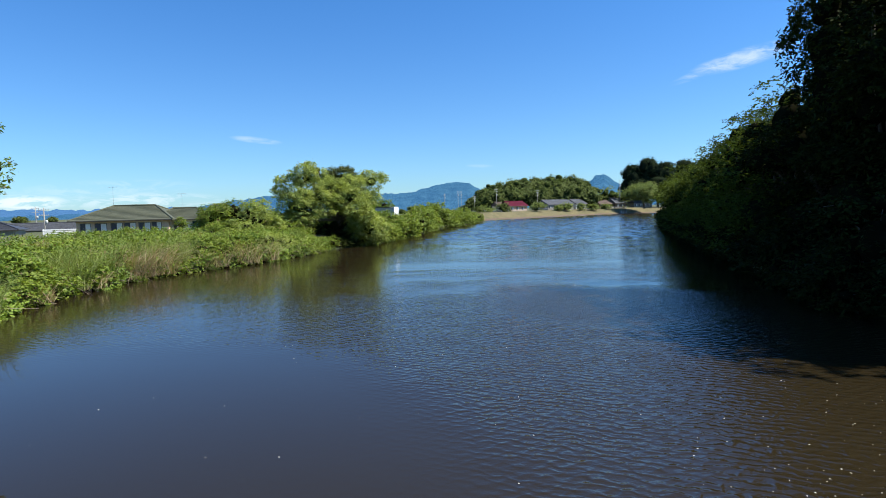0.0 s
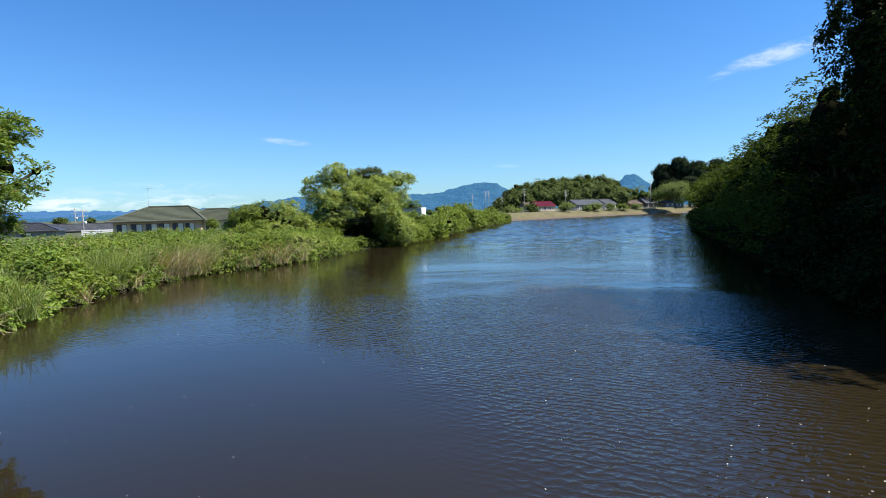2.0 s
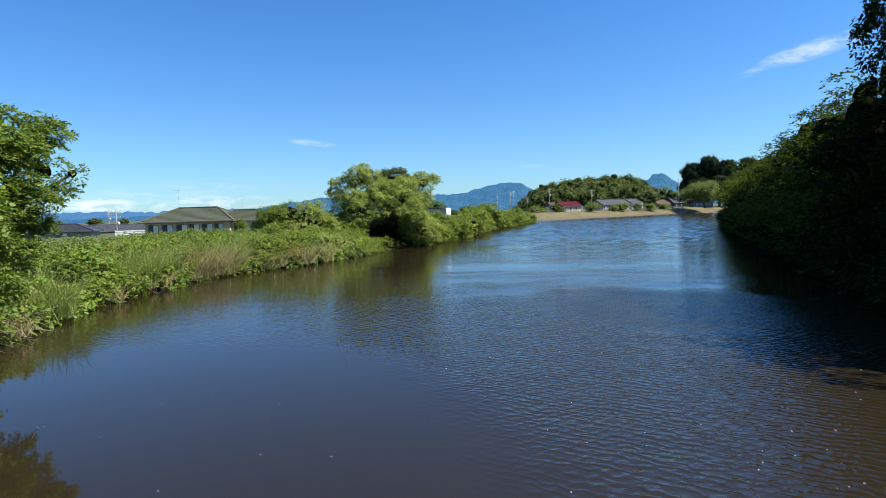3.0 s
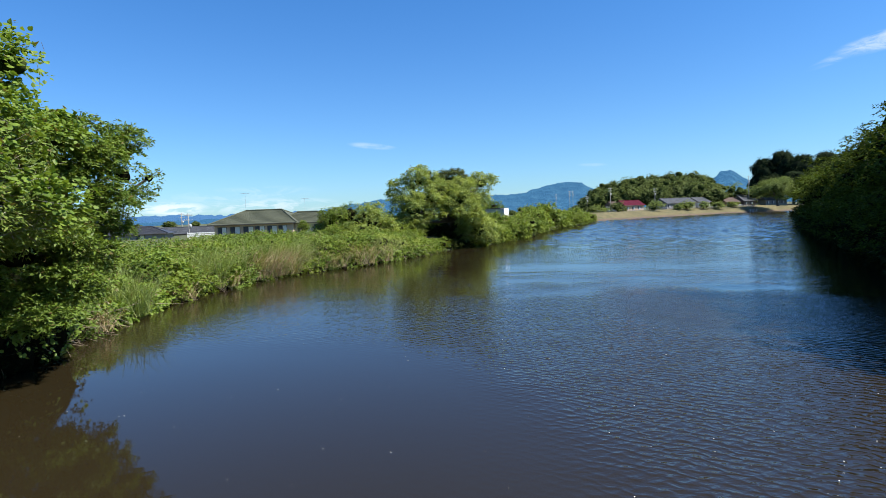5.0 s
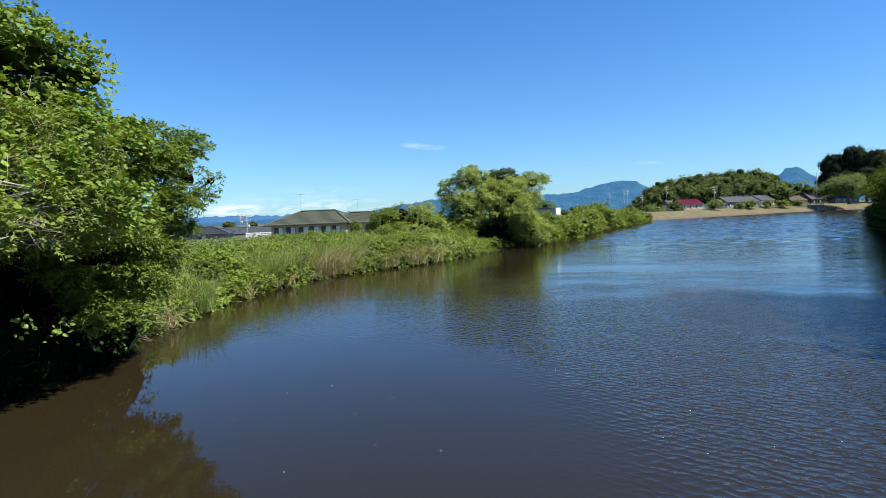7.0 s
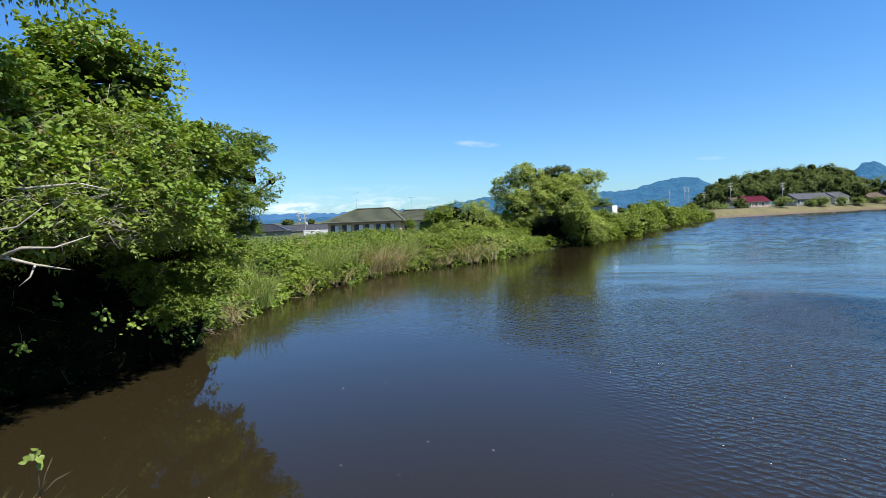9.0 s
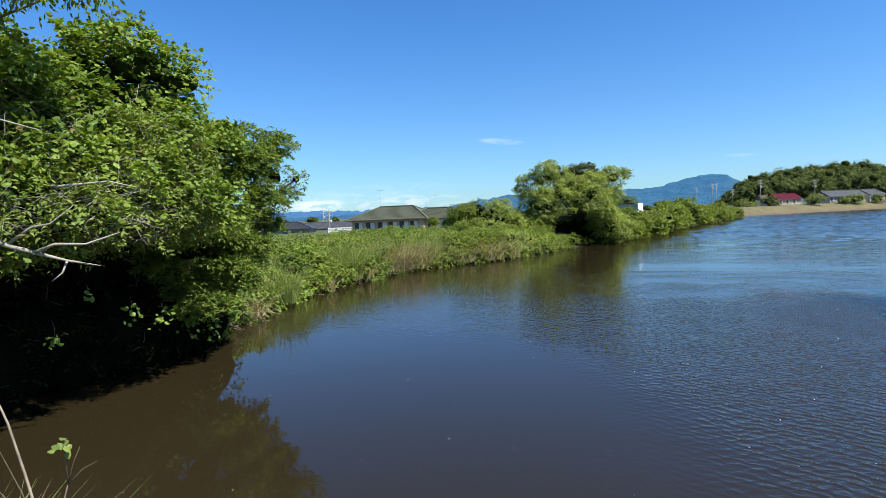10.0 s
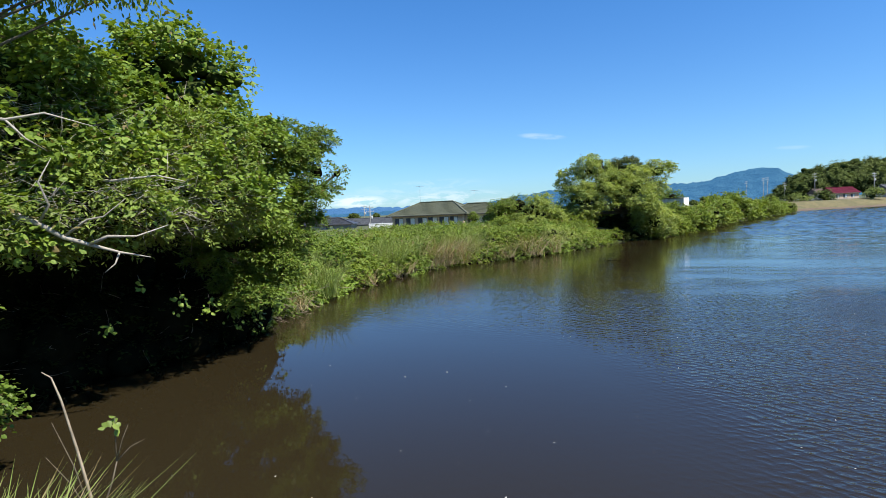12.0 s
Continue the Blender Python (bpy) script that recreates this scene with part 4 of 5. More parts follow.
for k in range(17):
    i = int(6 + k * (len(bank_xy) - 14) / 17 + 3 * math.sin(k * 4.3))
    u = 1.5 + 1.2 * math.sin(k * 2.9)
    x, y = bank_xy[i] + inland[i] * u
    bush("bank_shrub", "leafy weed clump on the pond's bank", rng, (x, y, 0.4 + 0.35 * u), 0.9 + 0.25 * math.sin(k * 1.3), 1.9 + 0.5 * math.sin(k * 5.0), (LEAF_BANK, LEAF_DARK, LEAF_VINE)[k % 3],
         230, 8, 0.22, "shrubs on the bank", 0.22, "shrub", 0.6, 5)
for k in range(18):
    i = int(4 + k * (len(bank_xy) - 10) / 18 + 3 * math.sin(k * 2.3))
    u = 3.0 + 2.2 * math.sin(k * 1.7)
    x, y = bank_xy[i] + inland[i] * u
    reed_clump(rng, (x, y, 1.0 + 0.18 * u), 170, 1.7 + 0.4 * math.sin(k * 3.1), 0.9, 0.45, REED_GREEN if k % 4 else REED_DRY,
               "tall green reeds among the bank weeds" if k % 4 else "dry straw-coloured reeds among the bank weeds", (0.3, -0.2, 0))

# the willow
rng = np.random.default_rng(41)
willow_blobs = [((-18.4, 81, 9.7), (1.8, 1.8, 1.7)), ((-17.2, 81.5, 10.9), (0.9, 0.9, 0.8)), ((-19.6, 79.5, 5.9), (3.0, 2.4, 1.9)), ((-16.6, 80, 7.2), (1.8, 1.8, 1.4)),
                ((-12.7, 82.5, 7.0), (1.9, 1.9, 2.1)), ((-11.5, 82.4, 4.7), (1.9, 1.9, 1.6)), ((-10.3, 86.2, 9.3), (1.6, 1.6, 1.5)), ((-10.8, 86, 7.1), (1.2, 1.3, 1.4)), ((-19.8, 79.0, 3.4), (1.5, 1.5, 1.4)),
                ((-16.0, 82.4, 8.6), (1.9, 1.7, 1.6)), ((-14.6, 82.0, 6.3), (1.6, 1.6, 1.2)), ((-18.6, 77.8, 5.4), (2.1, 1.6, 1.4)), ((-17.4, 80.0, 5.3), (1.8, 1.7, 1.0)), ((-10.5, 83.2, 2.4), (2.7, 2.2, 1.9)), ((-13.2, 83.4, 8.9), (1.2, 1.2, 0.9)), ((-9.9, 87, 2.5), (1.5, 1.6, 1.5)), ((-20.8, 78, 3.3), (2.0, 2.0, 1.5))]
willow = tree("willow_tree", "large spreading light green willow over the pond", rng, (-15.0, 86, 0.8), willow_blobs, LEAF_WILLOW,
              10500, 9, 0.25, 0.30, 0.5, 0.42, BARK, 0.4, -0.9, droop=0.5, shell=0.5, heart=CORE_GREEN, lobes=110, lobe=0.72, lobe_low=-0.45, skin=0.35, frond=0.65, gaps=(0.8, 0.24))
airy = [((-21.6, 79.4, 9.6), (0.8, 0.8, 0.45)), ((-22.2, 79.2, 8.3), (0.6, 0.6, 0.5)), ((-20.9, 79.4, 8.6), (0.6, 0.6, 0.4)), ((-21.5, 79.0, 7.6), (0.5, 0.5, 0.3)), ((-8.6, 86.6, 9.7), (0.5, 0.5, 0.4))]
p, o = on_blobs(rng, airy, 330, -0.9, 0.6)
p, o, ax = fronds(rng, p, o, 8, 0.55)
part("outer_sprays", leaf_mesh("outer_sprays", rng, p, o, 0.25, LEAF_WILLOW, 0.5, 0.5, axis=ax), willow, "", "stuff")
for x, y, w, t in ((-18.4, 77.2, 1.3, 2.4), (-18.4, 73.5, 1.6, 2.8), (-20.2, 75.5, 2.2, 3.9), (-17.2, 91, 3.2, 6.5), (-13.0, 92, 3.0, 6.0), (-8.8, 93, 1.8, 3.2), (-19.0, 86.0, 2.6, 5.0), (-8.2, 98, 1.9, 3.0)):
    bush("bank_shrub", "leafy green shrub crowding the foot of the willow", rng, (x, y, 0.1), w, t, LEAF_BANK if y < 79 or x > -11 else LEAF_DARK, 750, 9, 0.26, "shrubs on the bank", 0.28)
# beside the willow's hollow this growth takes leaves with the shade painted in
for k, q in enumerate(along(LEFT_BANK, 12, 18, 2.3)):
    bush("bank_shrub", "low green growth at the water's edge", rng, (q.x - 0.5, q.y, 0.05), 1.3, 1.5 + 0.4 * math.sin(k * 2.2), LEAF_SHADED if 79 < q.y < 83.5 else LEAF_BANK, 190, 8, 0.24, "shrubs on the bank", 0.25, "shrub", 0.5, 4)
# the hollow's blackness is put into the colour of these shrubs' leaves
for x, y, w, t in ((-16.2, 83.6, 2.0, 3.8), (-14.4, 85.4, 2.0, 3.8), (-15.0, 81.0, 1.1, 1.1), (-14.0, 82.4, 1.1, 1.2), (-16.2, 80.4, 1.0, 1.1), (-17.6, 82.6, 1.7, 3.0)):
    bush("bank_shrub", "shrub in the hollow under the willow, darkened for its shade", rng, (x, y, 0.1), w, t, LEAF_SHADED, 520, 8, 0.22, "shrubs on the bank", 0.26)
dome = [((0, 0, 8.7), (2.9, 2.9, 2.3)), ((-1.7, -0.4, 8.0), (1.9, 1.9, 1.8)), ((1.9, -0.3, 8.2), (1.8, 1.8, 1.7)), ((0.3, -0.8, 6.6), (3.0, 2.6, 2.4))]
tree("round_tree", "dark green rounded tree behind the willow", rng, (0, 0, 0), dome, LEAF_DOME, 2300, 9, 0.22, 0.3, 0.6, 0.25, BARK, 0.75, -0.4, "tree", "", 0.3, (-16.0, 94.5, 1.0),
     lobes=60, lobe=0.55, shell=0.2, heart=CORE_GREEN, frond=0.4, skin=0.4)
bush("dark_tree", "dark green tree behind the shed", rng, (-13.4, 127, 1.5), 3.0, 7.0, LEAF_DARK, 1000, 9, 0.26, "", 0.3, "tree")

# the row of bushes along the bank beyond the willow
rng = np.random.default_rng(51)
row = [bush("bank_bush", "dense light green bush along the water's edge", rng, (-6.6, 104, 0.2), 2.6, 3.4, LEAF_BANK, 620, 8, 0.38, "bushes along the bank", 0.35)]
for k in range(2):
    row.append(bush("bank_bush", "dense light green bush along the water's edge", rng, (-5.6 + k * 1.4, 113 + k * 9, 0.2), 2.6, 4.0 + k, LEAF_BANK, 620, 8, 0.38,
                    "bushes along the bank", 0.35))
for k, (x, y, s, tall) in enumerate(((-5.2, 131, 1.0, 1.0), (-3.2, 140, 1.15, 1.2), (-0.8, 149, 1.15, 1.3), (1.2, 158, 1.2, 1.25), (3.4, 166, 1.1, 1.1), (5.2, 175, 1.2, 1.15),
                                     (7.2, 184, 1.1, 1.05), (9.2, 193, 1.1, 1.0), (11.4, 202, 0.9, 0.8), (-4.6, 134, 1.2, 1.5), (-6.0, 142, 1.2, 1.45), (-3.0, 158, 1.2, 1.5), (13.0, 208, 0.6, 0.5))):
    copy_scaled(row[k % 3], pose(x, y, 0.1, 0, 0, 67 * k) @ Matrix.Diagonal((s, s, tall, 1)))

# the wood by the pond
rng = np.random.default_rng(61)


def wood_tree(rng, leaf_n, leaf_size, leaf=LEAF_SHADED, frond=0.42):
    blobs = heap(rng, (0, 0, 9.0), (4.0, 4.0, 5.0), 11, 2.2) + [((-1.8, -0.5, 4.2), (2.8, 3.2, 2.8)), ((-2.8, 0.8, 1.9), (2.2, 3.0, 1.7)), ((0.5, 0, 4.5), (3, 3, 3))]
    return tree("woodland_tree", "tall dense evergreen tree overhanging the water", rng, (0, 0, 0), blobs, leaf, leaf_n, 8, leaf_size, 0.36, 0.5, 0.35, BARK, 0.48, -0.9,
                "tree", "wood by the pond", 0.3, (0, 0, 0), lobes=46, lobe=1.0, frond=frond, skin=0.3, shell=0.16)


# near trees take the tone with painted shade, further ones the sunlit tone
near_kinds = [wood_tree(rng, 3000, 0.22, LEAF_SHADED, 0.38) for _ in range(2)]
kinds = [wood_tree(rng, 1600, 0.24, LEAF_SUNLIT, 0.45) for _ in range(2)]
low_kinds = [wood_tree(rng, 850, 0.36, LEAF_SUNLIT, 0.7) for _ in range(2)]
back_kind = wood_tree(rng, 450, 0.5, LEAF_SHADED, 1.0)
spots = []
line = [Vector((a, b, 0)) for a, b in RIGHT_BANK[2:]]
for a, b in zip(line, line[1:]):
    n = max(1, round((b - a).length / 5.2))
    for i in range(n):
        p = a.lerp(b, i / n)
        way = (b - a).normalized()
        spots.append((p + Vector((-way.y, way.x, 0)) * 2.6, math.degrees(math.atan2(way.y, way.x)) + 90))
first = {}


def plant(kind, m):
    """The first one stands as built; the rest are copies."""
    if kind.name in first:
        return copy_scaled(kind, m)
    first[kind.name] = 1
    kind.matrix_basis = m
    return kind


for k, (p, turn) in enumerate(spots):
    if p.y < 20:
        continue
    # the nearest ones stand further in from the water
    p = p + Vector((float(np.interp(p.y, [25, 28, 30, 33, 38], [4.2, 3.7, 2.2, 0.9, 0.0])), 0, 0))
    tall = float(np.interp(p.y, [0, 26.5, 31.5, 36, 42, 56, 75, 95, 132, 150], [16, 17.0, 14.6, 13.0, 12.5, 12.5, 10.2, 9.8, 7.8, 6.6])) * (1 + 0.06 * math.sin(k * 2.4))
    s = tall / 14.2
    w = 0.8 + 0.2 * s
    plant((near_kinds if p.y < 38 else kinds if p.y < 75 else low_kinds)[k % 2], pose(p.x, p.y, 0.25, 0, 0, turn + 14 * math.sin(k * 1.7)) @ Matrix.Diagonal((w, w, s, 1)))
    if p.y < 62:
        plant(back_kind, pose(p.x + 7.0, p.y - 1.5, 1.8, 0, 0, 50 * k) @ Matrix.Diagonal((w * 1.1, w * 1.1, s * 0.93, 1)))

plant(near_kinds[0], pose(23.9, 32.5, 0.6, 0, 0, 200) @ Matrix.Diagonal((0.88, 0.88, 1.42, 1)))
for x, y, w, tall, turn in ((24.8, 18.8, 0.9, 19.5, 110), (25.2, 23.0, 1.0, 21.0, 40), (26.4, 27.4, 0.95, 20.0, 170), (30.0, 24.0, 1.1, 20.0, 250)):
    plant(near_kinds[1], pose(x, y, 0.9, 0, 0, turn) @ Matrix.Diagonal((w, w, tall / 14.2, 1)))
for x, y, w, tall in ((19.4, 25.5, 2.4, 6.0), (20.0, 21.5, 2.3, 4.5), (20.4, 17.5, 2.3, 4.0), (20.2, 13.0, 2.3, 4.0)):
    bush("edge_bush", "evergreen bush at the water's edge, darkened for the shade", rng, (x, y, 0.1), w, tall, LEAF_SHADED, 900, 8, 0.24, "wood by the pond", 0.28)
edge = bush("edge_bush", "evergreen bush at the water's edge, darkened for the shade", rng, (21.0, 31.0, 0.05), 2.2, 3.4, LEAF_SHADED, 170, 8, 0.32, "wood by the pond", 0.32)
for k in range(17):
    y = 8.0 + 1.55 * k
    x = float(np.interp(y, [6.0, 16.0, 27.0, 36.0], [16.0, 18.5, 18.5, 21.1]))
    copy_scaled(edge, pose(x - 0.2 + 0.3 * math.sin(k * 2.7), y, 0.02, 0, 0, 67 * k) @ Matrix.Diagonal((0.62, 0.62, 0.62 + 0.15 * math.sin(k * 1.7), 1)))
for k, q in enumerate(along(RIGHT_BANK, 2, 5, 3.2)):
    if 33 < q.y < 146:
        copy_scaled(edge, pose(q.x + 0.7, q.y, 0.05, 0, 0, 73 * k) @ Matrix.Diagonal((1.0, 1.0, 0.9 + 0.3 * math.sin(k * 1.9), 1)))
# woods and trees beyond the far dike
rng = np.random.default_rng(71)


def far_tree(name, label, leaf, wide, tall, n, group, size=0.7):
    blobs = heap(rng, (0, 0, tall * 0.56), (wide, wide, tall * 0.46), 12, wide * 0.5)
    return tree(name, label, rng, (0, 0, 0), blobs, leaf, n, 5, size, 0.3, 0.7, 0.4, BARK, 0.8, -0.6, "tree", group, 0.2, (0, 0, -60), lobes=60, lobe=wide * 0.2, lobe_low=-0.2, loose=0.14, shell=0.1, heart=CORE_CEDAR if leaf is LEAF_FAR_DARK else CORE_GREEN)


far_kinds = [far_tree("hill_tree", "rounded green tree in the wood behind the houses", LEAF_FAR, 6.0, 13.0, 440, "wood behind the houses", 0.58) for _ in range(3)]
dark_kinds = [far_tree("cedar_tree", "tall dark evergreen in the grove by the pond", LEAF_FAR_DARK, 6.5, 19.0, 900, "dark grove", 0.52) for _ in range(2)]
k = 0
for ring, (d, lift) in enumerate(((335, 0.0), (348, 4.0), (362, 7.0), (378, 9.0))):
    a = 2.6 + 0.4 * ring
    while a < 15.0:
        top = float(np.interp(a, [2.6, 3.0, 4.4, 6.6, 9.3, 12.0, 13.5, 14.1, 14.7], [0.6, 1.1, 2.15, 2.65, 2.9, 2.95, 2.65, 2.2, 0.9]))
        goal = 5 + d * math.tan(radians(top)) * float(np.interp(ring, [0, 3], [0.62, 1.0])) * (1 + 0.03 * math.sin(k * 2.1))
        lift_here = min(lift, max(0, goal - 8)) + 1.5
        s = max(0.45, (goal - lift_here) / 13.0)
        x, y, _ = polar(a, d, 0)
        plant(far_kinds[k % 3], pose(x, y, lift_here, 0, 0, 77 * k) @ Matrix.Diagonal((min(1.15, 0.5 + 0.5 * s),) * 2 + (s, 1)))
        a += 1.05
        k += 1
for k, (a, d, tall, w) in enumerate(((18.1, 376, 28.5, 0.95), (18.8, 384, 31.5, 1.25), (19.5, 378, 32.0, 1.2), (20.3, 380, 30.5, 1.15), (21.0, 374, 29.0, 1.2), (21.8, 376, 28.0, 1.2),
                                     (22.6, 380, 30.0, 1.2), (23.4, 376, 29.5, 1.1), (24.3, 378, 30, 1.1), (19.2, 366, 21.0, 1.1), (20.4, 364, 20.0, 1.1), (18.2, 368, 18.0, 0.9))):
    x, y, _ = polar(a, d, 0)
    plant(dark_kinds[k % 2], pose(x, y, 1.5, 0, 0, 91 * k) @ Matrix.Diagonal((w, w, (tall - 1.5) / 19.4, 1)))
for k in range(32):
    a = -47 + 51 * k / 31 + 0.5 * math.sin(k * 5.1)
    d = 420 + 160 * (0.5 + 0.5 * math.sin(k * 3.3))
    x, y, _ = polar(a, d, 0)
    s = (0.42 + 0.14 * math.sin(k * 1.9)) * (1.25 if a > -14 else 1.0)
    plant(far_kinds[k % 3], pose(x, y, 0.5, 0, 0, 40 * k) @ Matrix.Diagonal((s * 1.3, s * 1.3, s, 1)))
cherry = heap(rng, (0, 0, 7.6), (10.5, 8.0, 6.0), 22, 2.8, 0.75)
tree("cherry_tree", "low spreading light green cherry tree on the dike", rng, (0, 0, 0), cherry, LEAF_CHERRY, 2400, 6, 0.5, 0.45, 0.6, 0.6, BARK, 0.45, -0.7, "tree", "", 0.2, polar(19.2, 334, 2.9), heart=CORE_GREEN)
for k, (a, d, w, tall) in enumerate(((6.1, 270, 3.0, 4.4), (9.2, 282, 2.8, 5.0), (12.0, 302, 3.6, 3.6), (14.6, 318, 2.4, 2.8), (15.7, 330, 2.2, 3.0), (4.2, 262, 3.2, 3.6), (16.3, 352, 6.0, 15.5), (15.4, 356, 5.6, 13.5), (17.3, 352, 4.6, 13.0), (14.6, 350, 4.6, 11.5), (11.3, 296, 1.5, 2.6), (13.4, 312, 2.2, 3.0), (3.4, 256, 2.6, 3.0))):
    x, y, _ = polar(a, d, 0)
    bush("garden_bush", "rounded green garden bush before the houses", rng, (x, y, 2.7), w, tall, LEAF_CHERRY if k % 3 or 14.5 < a else LEAF_FAR, 260, 6, 0.5, "garden bushes on the dike", 0.4, heart=CORE_GREEN)

bush("bank_bush", "light green bush hiding the foot of the shed", rng, (-9.6, 112, 0.6), 2.3, 4.1, LEAF_BANK, 850, 8, 0.3, "bushes along the bank", 0.3)
bush("bank_bush", "light green bush hiding the foot of the shed", rng, (-12.6, 113, 0.6), 2.0, 4.0, LEAF_BANK, 750, 8, 0.3, "bushes along the bank", 0.3)


# ---- buildings ----
def hip_roof(shape, x0, x1, y0, y1, eave, ridge, inset, thick=0.22, gable=False):
    """Roof over a rectangle whose ridge runs along x."""
    ym = (y0 + y1) / 2
    a, b = (x0, x1) if gable else (x0 + inset, x1 - inset)
    v = [(x0, y0, eave), (x1, y0, eave), (x1, y1, eave), (x0, y1, eave), (a, ym, ridge), (b, ym, ridge)]
    v += [(x, y, eave - thick) for x, y in ((x0, y0), (x1, y0), (x1, y1), (x0, y1))]
    f = [(0, 1, 5, 4), (2, 3, 4, 5), (1, 2, 5), (3, 0, 4), (6, 9, 8, 7), (0, 6, 7, 1), (1, 7, 8, 2), (2, 8, 9, 3), (3, 9, 6, 0)]
    shape.solid(v, f)
    return a, b, ym


def tile_courses(shape, x0, x1, y0, y1, eave, ridge, inset, n, gable=False):
    """Raised course edges on the two long slopes, and the ridge and hip caps."""
    ym = (y0 + y1) / 2
    a, b = (x0, x1) if gable else (x0 + inset, x1 - inset)
    for i in range(1, n):
        f = i / n
        z = eave + (ridge - eave) * f + 0.03
        for s in (-1, 1):
            y = (y0 if s < 0 else y1) * (1 - f) + ym * f
            shape.tube([(x0 + (a - x0) * f, y, z), (x1 + (b - x1) * f, y, z)], [0.035, 0.035], 4)
    shape.tube([(a, ym, ridge + 0.06), (b, ym, ridge + 0.06)], [0.16, 0.16], 6)
    if not gable:
        for p, q in (((x0, y0), a), ((x0, y1), a), ((x1, y0), b), ((x1, y1), b)):
            shape.tube([(*p, eave + 0.06), (q, ym, ridge + 0.06)], [0.11, 0.13], 6)


def window(parent, x, y, z, w, h, panes=2, curtain=True, axis="x"):
    """A sliding window let into a wall that faces -y, or +x where axis is y: frame, panes and what hangs behind."""
    def put(lo, hi):
        (a, b, c), (d, e, g) = lo, hi
        return ((a, b, c), (d, e, g)) if axis == "x" else ((-e, a, c), (-b, d, g))
    frame_ = Shape()
    t = 0.07
    for lo, hi in (((x, y - 0.06, z), (x + w, y + 0.05, z + t)), ((x, y - 0.06, z + h - t), (x + w, y + 0.05, z + h)),
                   ((x, y - 0.06, z + t), (x + t, y + 0.05, z + h - t)), ((x + w - t, y - 0.06, z + t), (x + w, y + 0.05, z + h - t))):
        frame_.box(*put(lo, hi))
    win = part("window", frame_.mesh("window", DARK_TRIM), parent)
    for i in range(panes):
        a, b = x + t + (w - 2 * t) * i / panes, x + t + (w - 2 * t) * (i + 1) / panes
        pane = Shape().box(*put((a + 0.02, y - 0.02, z + t), (b - 0.02, y + 0.01, z + h - t)))
        pale = curtain and i % 2 == 1
        part("pane", pane.mesh("pane", CURTAIN if pale else GLASS), win, "pane with a drawn pale curtain" if pale else "")
    return win


def building(name, label, at, turn, length, depth, eave, ridge, inset, roof, wall, windows, over=0.7, gable=False, courses=12, category="house", group=""):
    """A one-storey house: base, walls, hipped or gabled tile roof, eaves and windows on its long front."""
    ob = thing(name, label, category, group, "", at, turn)
    body = Shape().box((-length / 2, -depth / 2, -0.6), (length / 2, depth / 2, eave - 0.1))
    if gable:
        body.solid([(-length / 2, -depth / 2, eave - 0.1), (-length / 2, depth / 2, eave - 0.1), (-length / 2, 0, ridge - 0.25),
                    (length / 2, -depth / 2, eave - 0.1), (length / 2, depth / 2, eave - 0.1), (length / 2, 0, ridge - 0.25)],
                   [(0, 2, 1), (3, 4, 5), (0, 3, 5, 2), (1, 2, 5, 4)])
    part("wall", body.mesh("wall", wall), ob)
    base = Shape().box((-length / 2 - 0.04, -depth / 2 - 0.04, -0.7), (length / 2 + 0.04, depth / 2 + 0.04, 0.35))
    part("footing", base.mesh("footing", CONCRETE), ob)
    cover = Shape()
    box = (-length / 2 - over, length / 2 + over, -depth / 2 - over, depth / 2 + over)
    hip_roof(cover, *box, eave, ridge, inset, 0.2, gable)
    top = part("roof", cover.mesh("roof", roof), ob)
    ribs = Shape()
    tile_courses(ribs, *box, eave, ridge, inset, courses, gable)
    part("ridge_tiles", ribs.mesh("ridge_tiles", roof), top, "", "stuff")
    for y in (box[2] - 0.06, box[3] + 0.06):
        gutter = Shape().tube([(box[0], y, eave - 0.14), (box[1], y, eave - 0.14)], [0.07, 0.07], 6)
        part("gutter", gutter.mesh("gutter", DARK_TRIM), ob)
    for x, z, w, h in windows:
        window(ob, x, -depth / 2, z, w, h)
    return ob


def aerial(at, tall, label="thin television aerial mast with bare rods"):
    ob = thing("aerial", label, "aerial", "", "", at)
    part("mast", Shape().tube([(0, 0, 0), (0, 0, tall)], [0.022, 0.016], 6).mesh("mast", STEEL), ob)
    boom = Shape().tube([(-0.9, 0, tall - 0.15), (0.9, 0, tall - 0.15)], [0.013, 0.013], 5)
    for i in range(7):
        x = -0.85 + 0.28 * i
        boom.tube([(x, -0.45, tall - 0.12), (x, 0.45, tall - 0.12)], [0.012, 0.012], 4)
    part("rods", boom.mesh("rods", STEEL), ob)
    return ob


def utility_pole(at, tall, turn, arms=2, label="grey concrete utility pole with crossarms"):
    ob = thing("utility_pole", label, "utility pole", "utility poles", "", at, turn)
    part("pole", Shape().tube([(0, 0, -0.5), (0, 0, tall)], [0.19, 0.11], 9).mesh("pole", CONCRETE, True), ob)
    for i in range(arms):
        z = tall - 0.5 - i * 1.1
        arm = part("crossarm", Shape().box((-0.95, -0.07, z - 0.06), (0.95, 0.07, z + 0.06)).mesh("crossarm", STEEL), ob)
        for x in (-0.85, -0.35, 0.35, 0.85):
            part("insulator", Shape().tube([(x, 0, z + 0.05), (x, 0, z + 0.16), (x, 0, z + 0.28)], [0.05, 0.08, 0.04], 7).mesh("insulator", STEEL), arm)
    if arms:
        part("transformer", Shape().tube([(0.38, 0, tall - 3.4), (0.38, 0, tall - 2.6)], [0.26, 0.26], 9).mesh("transformer", SHED_GREY, True), ob)
    return ob


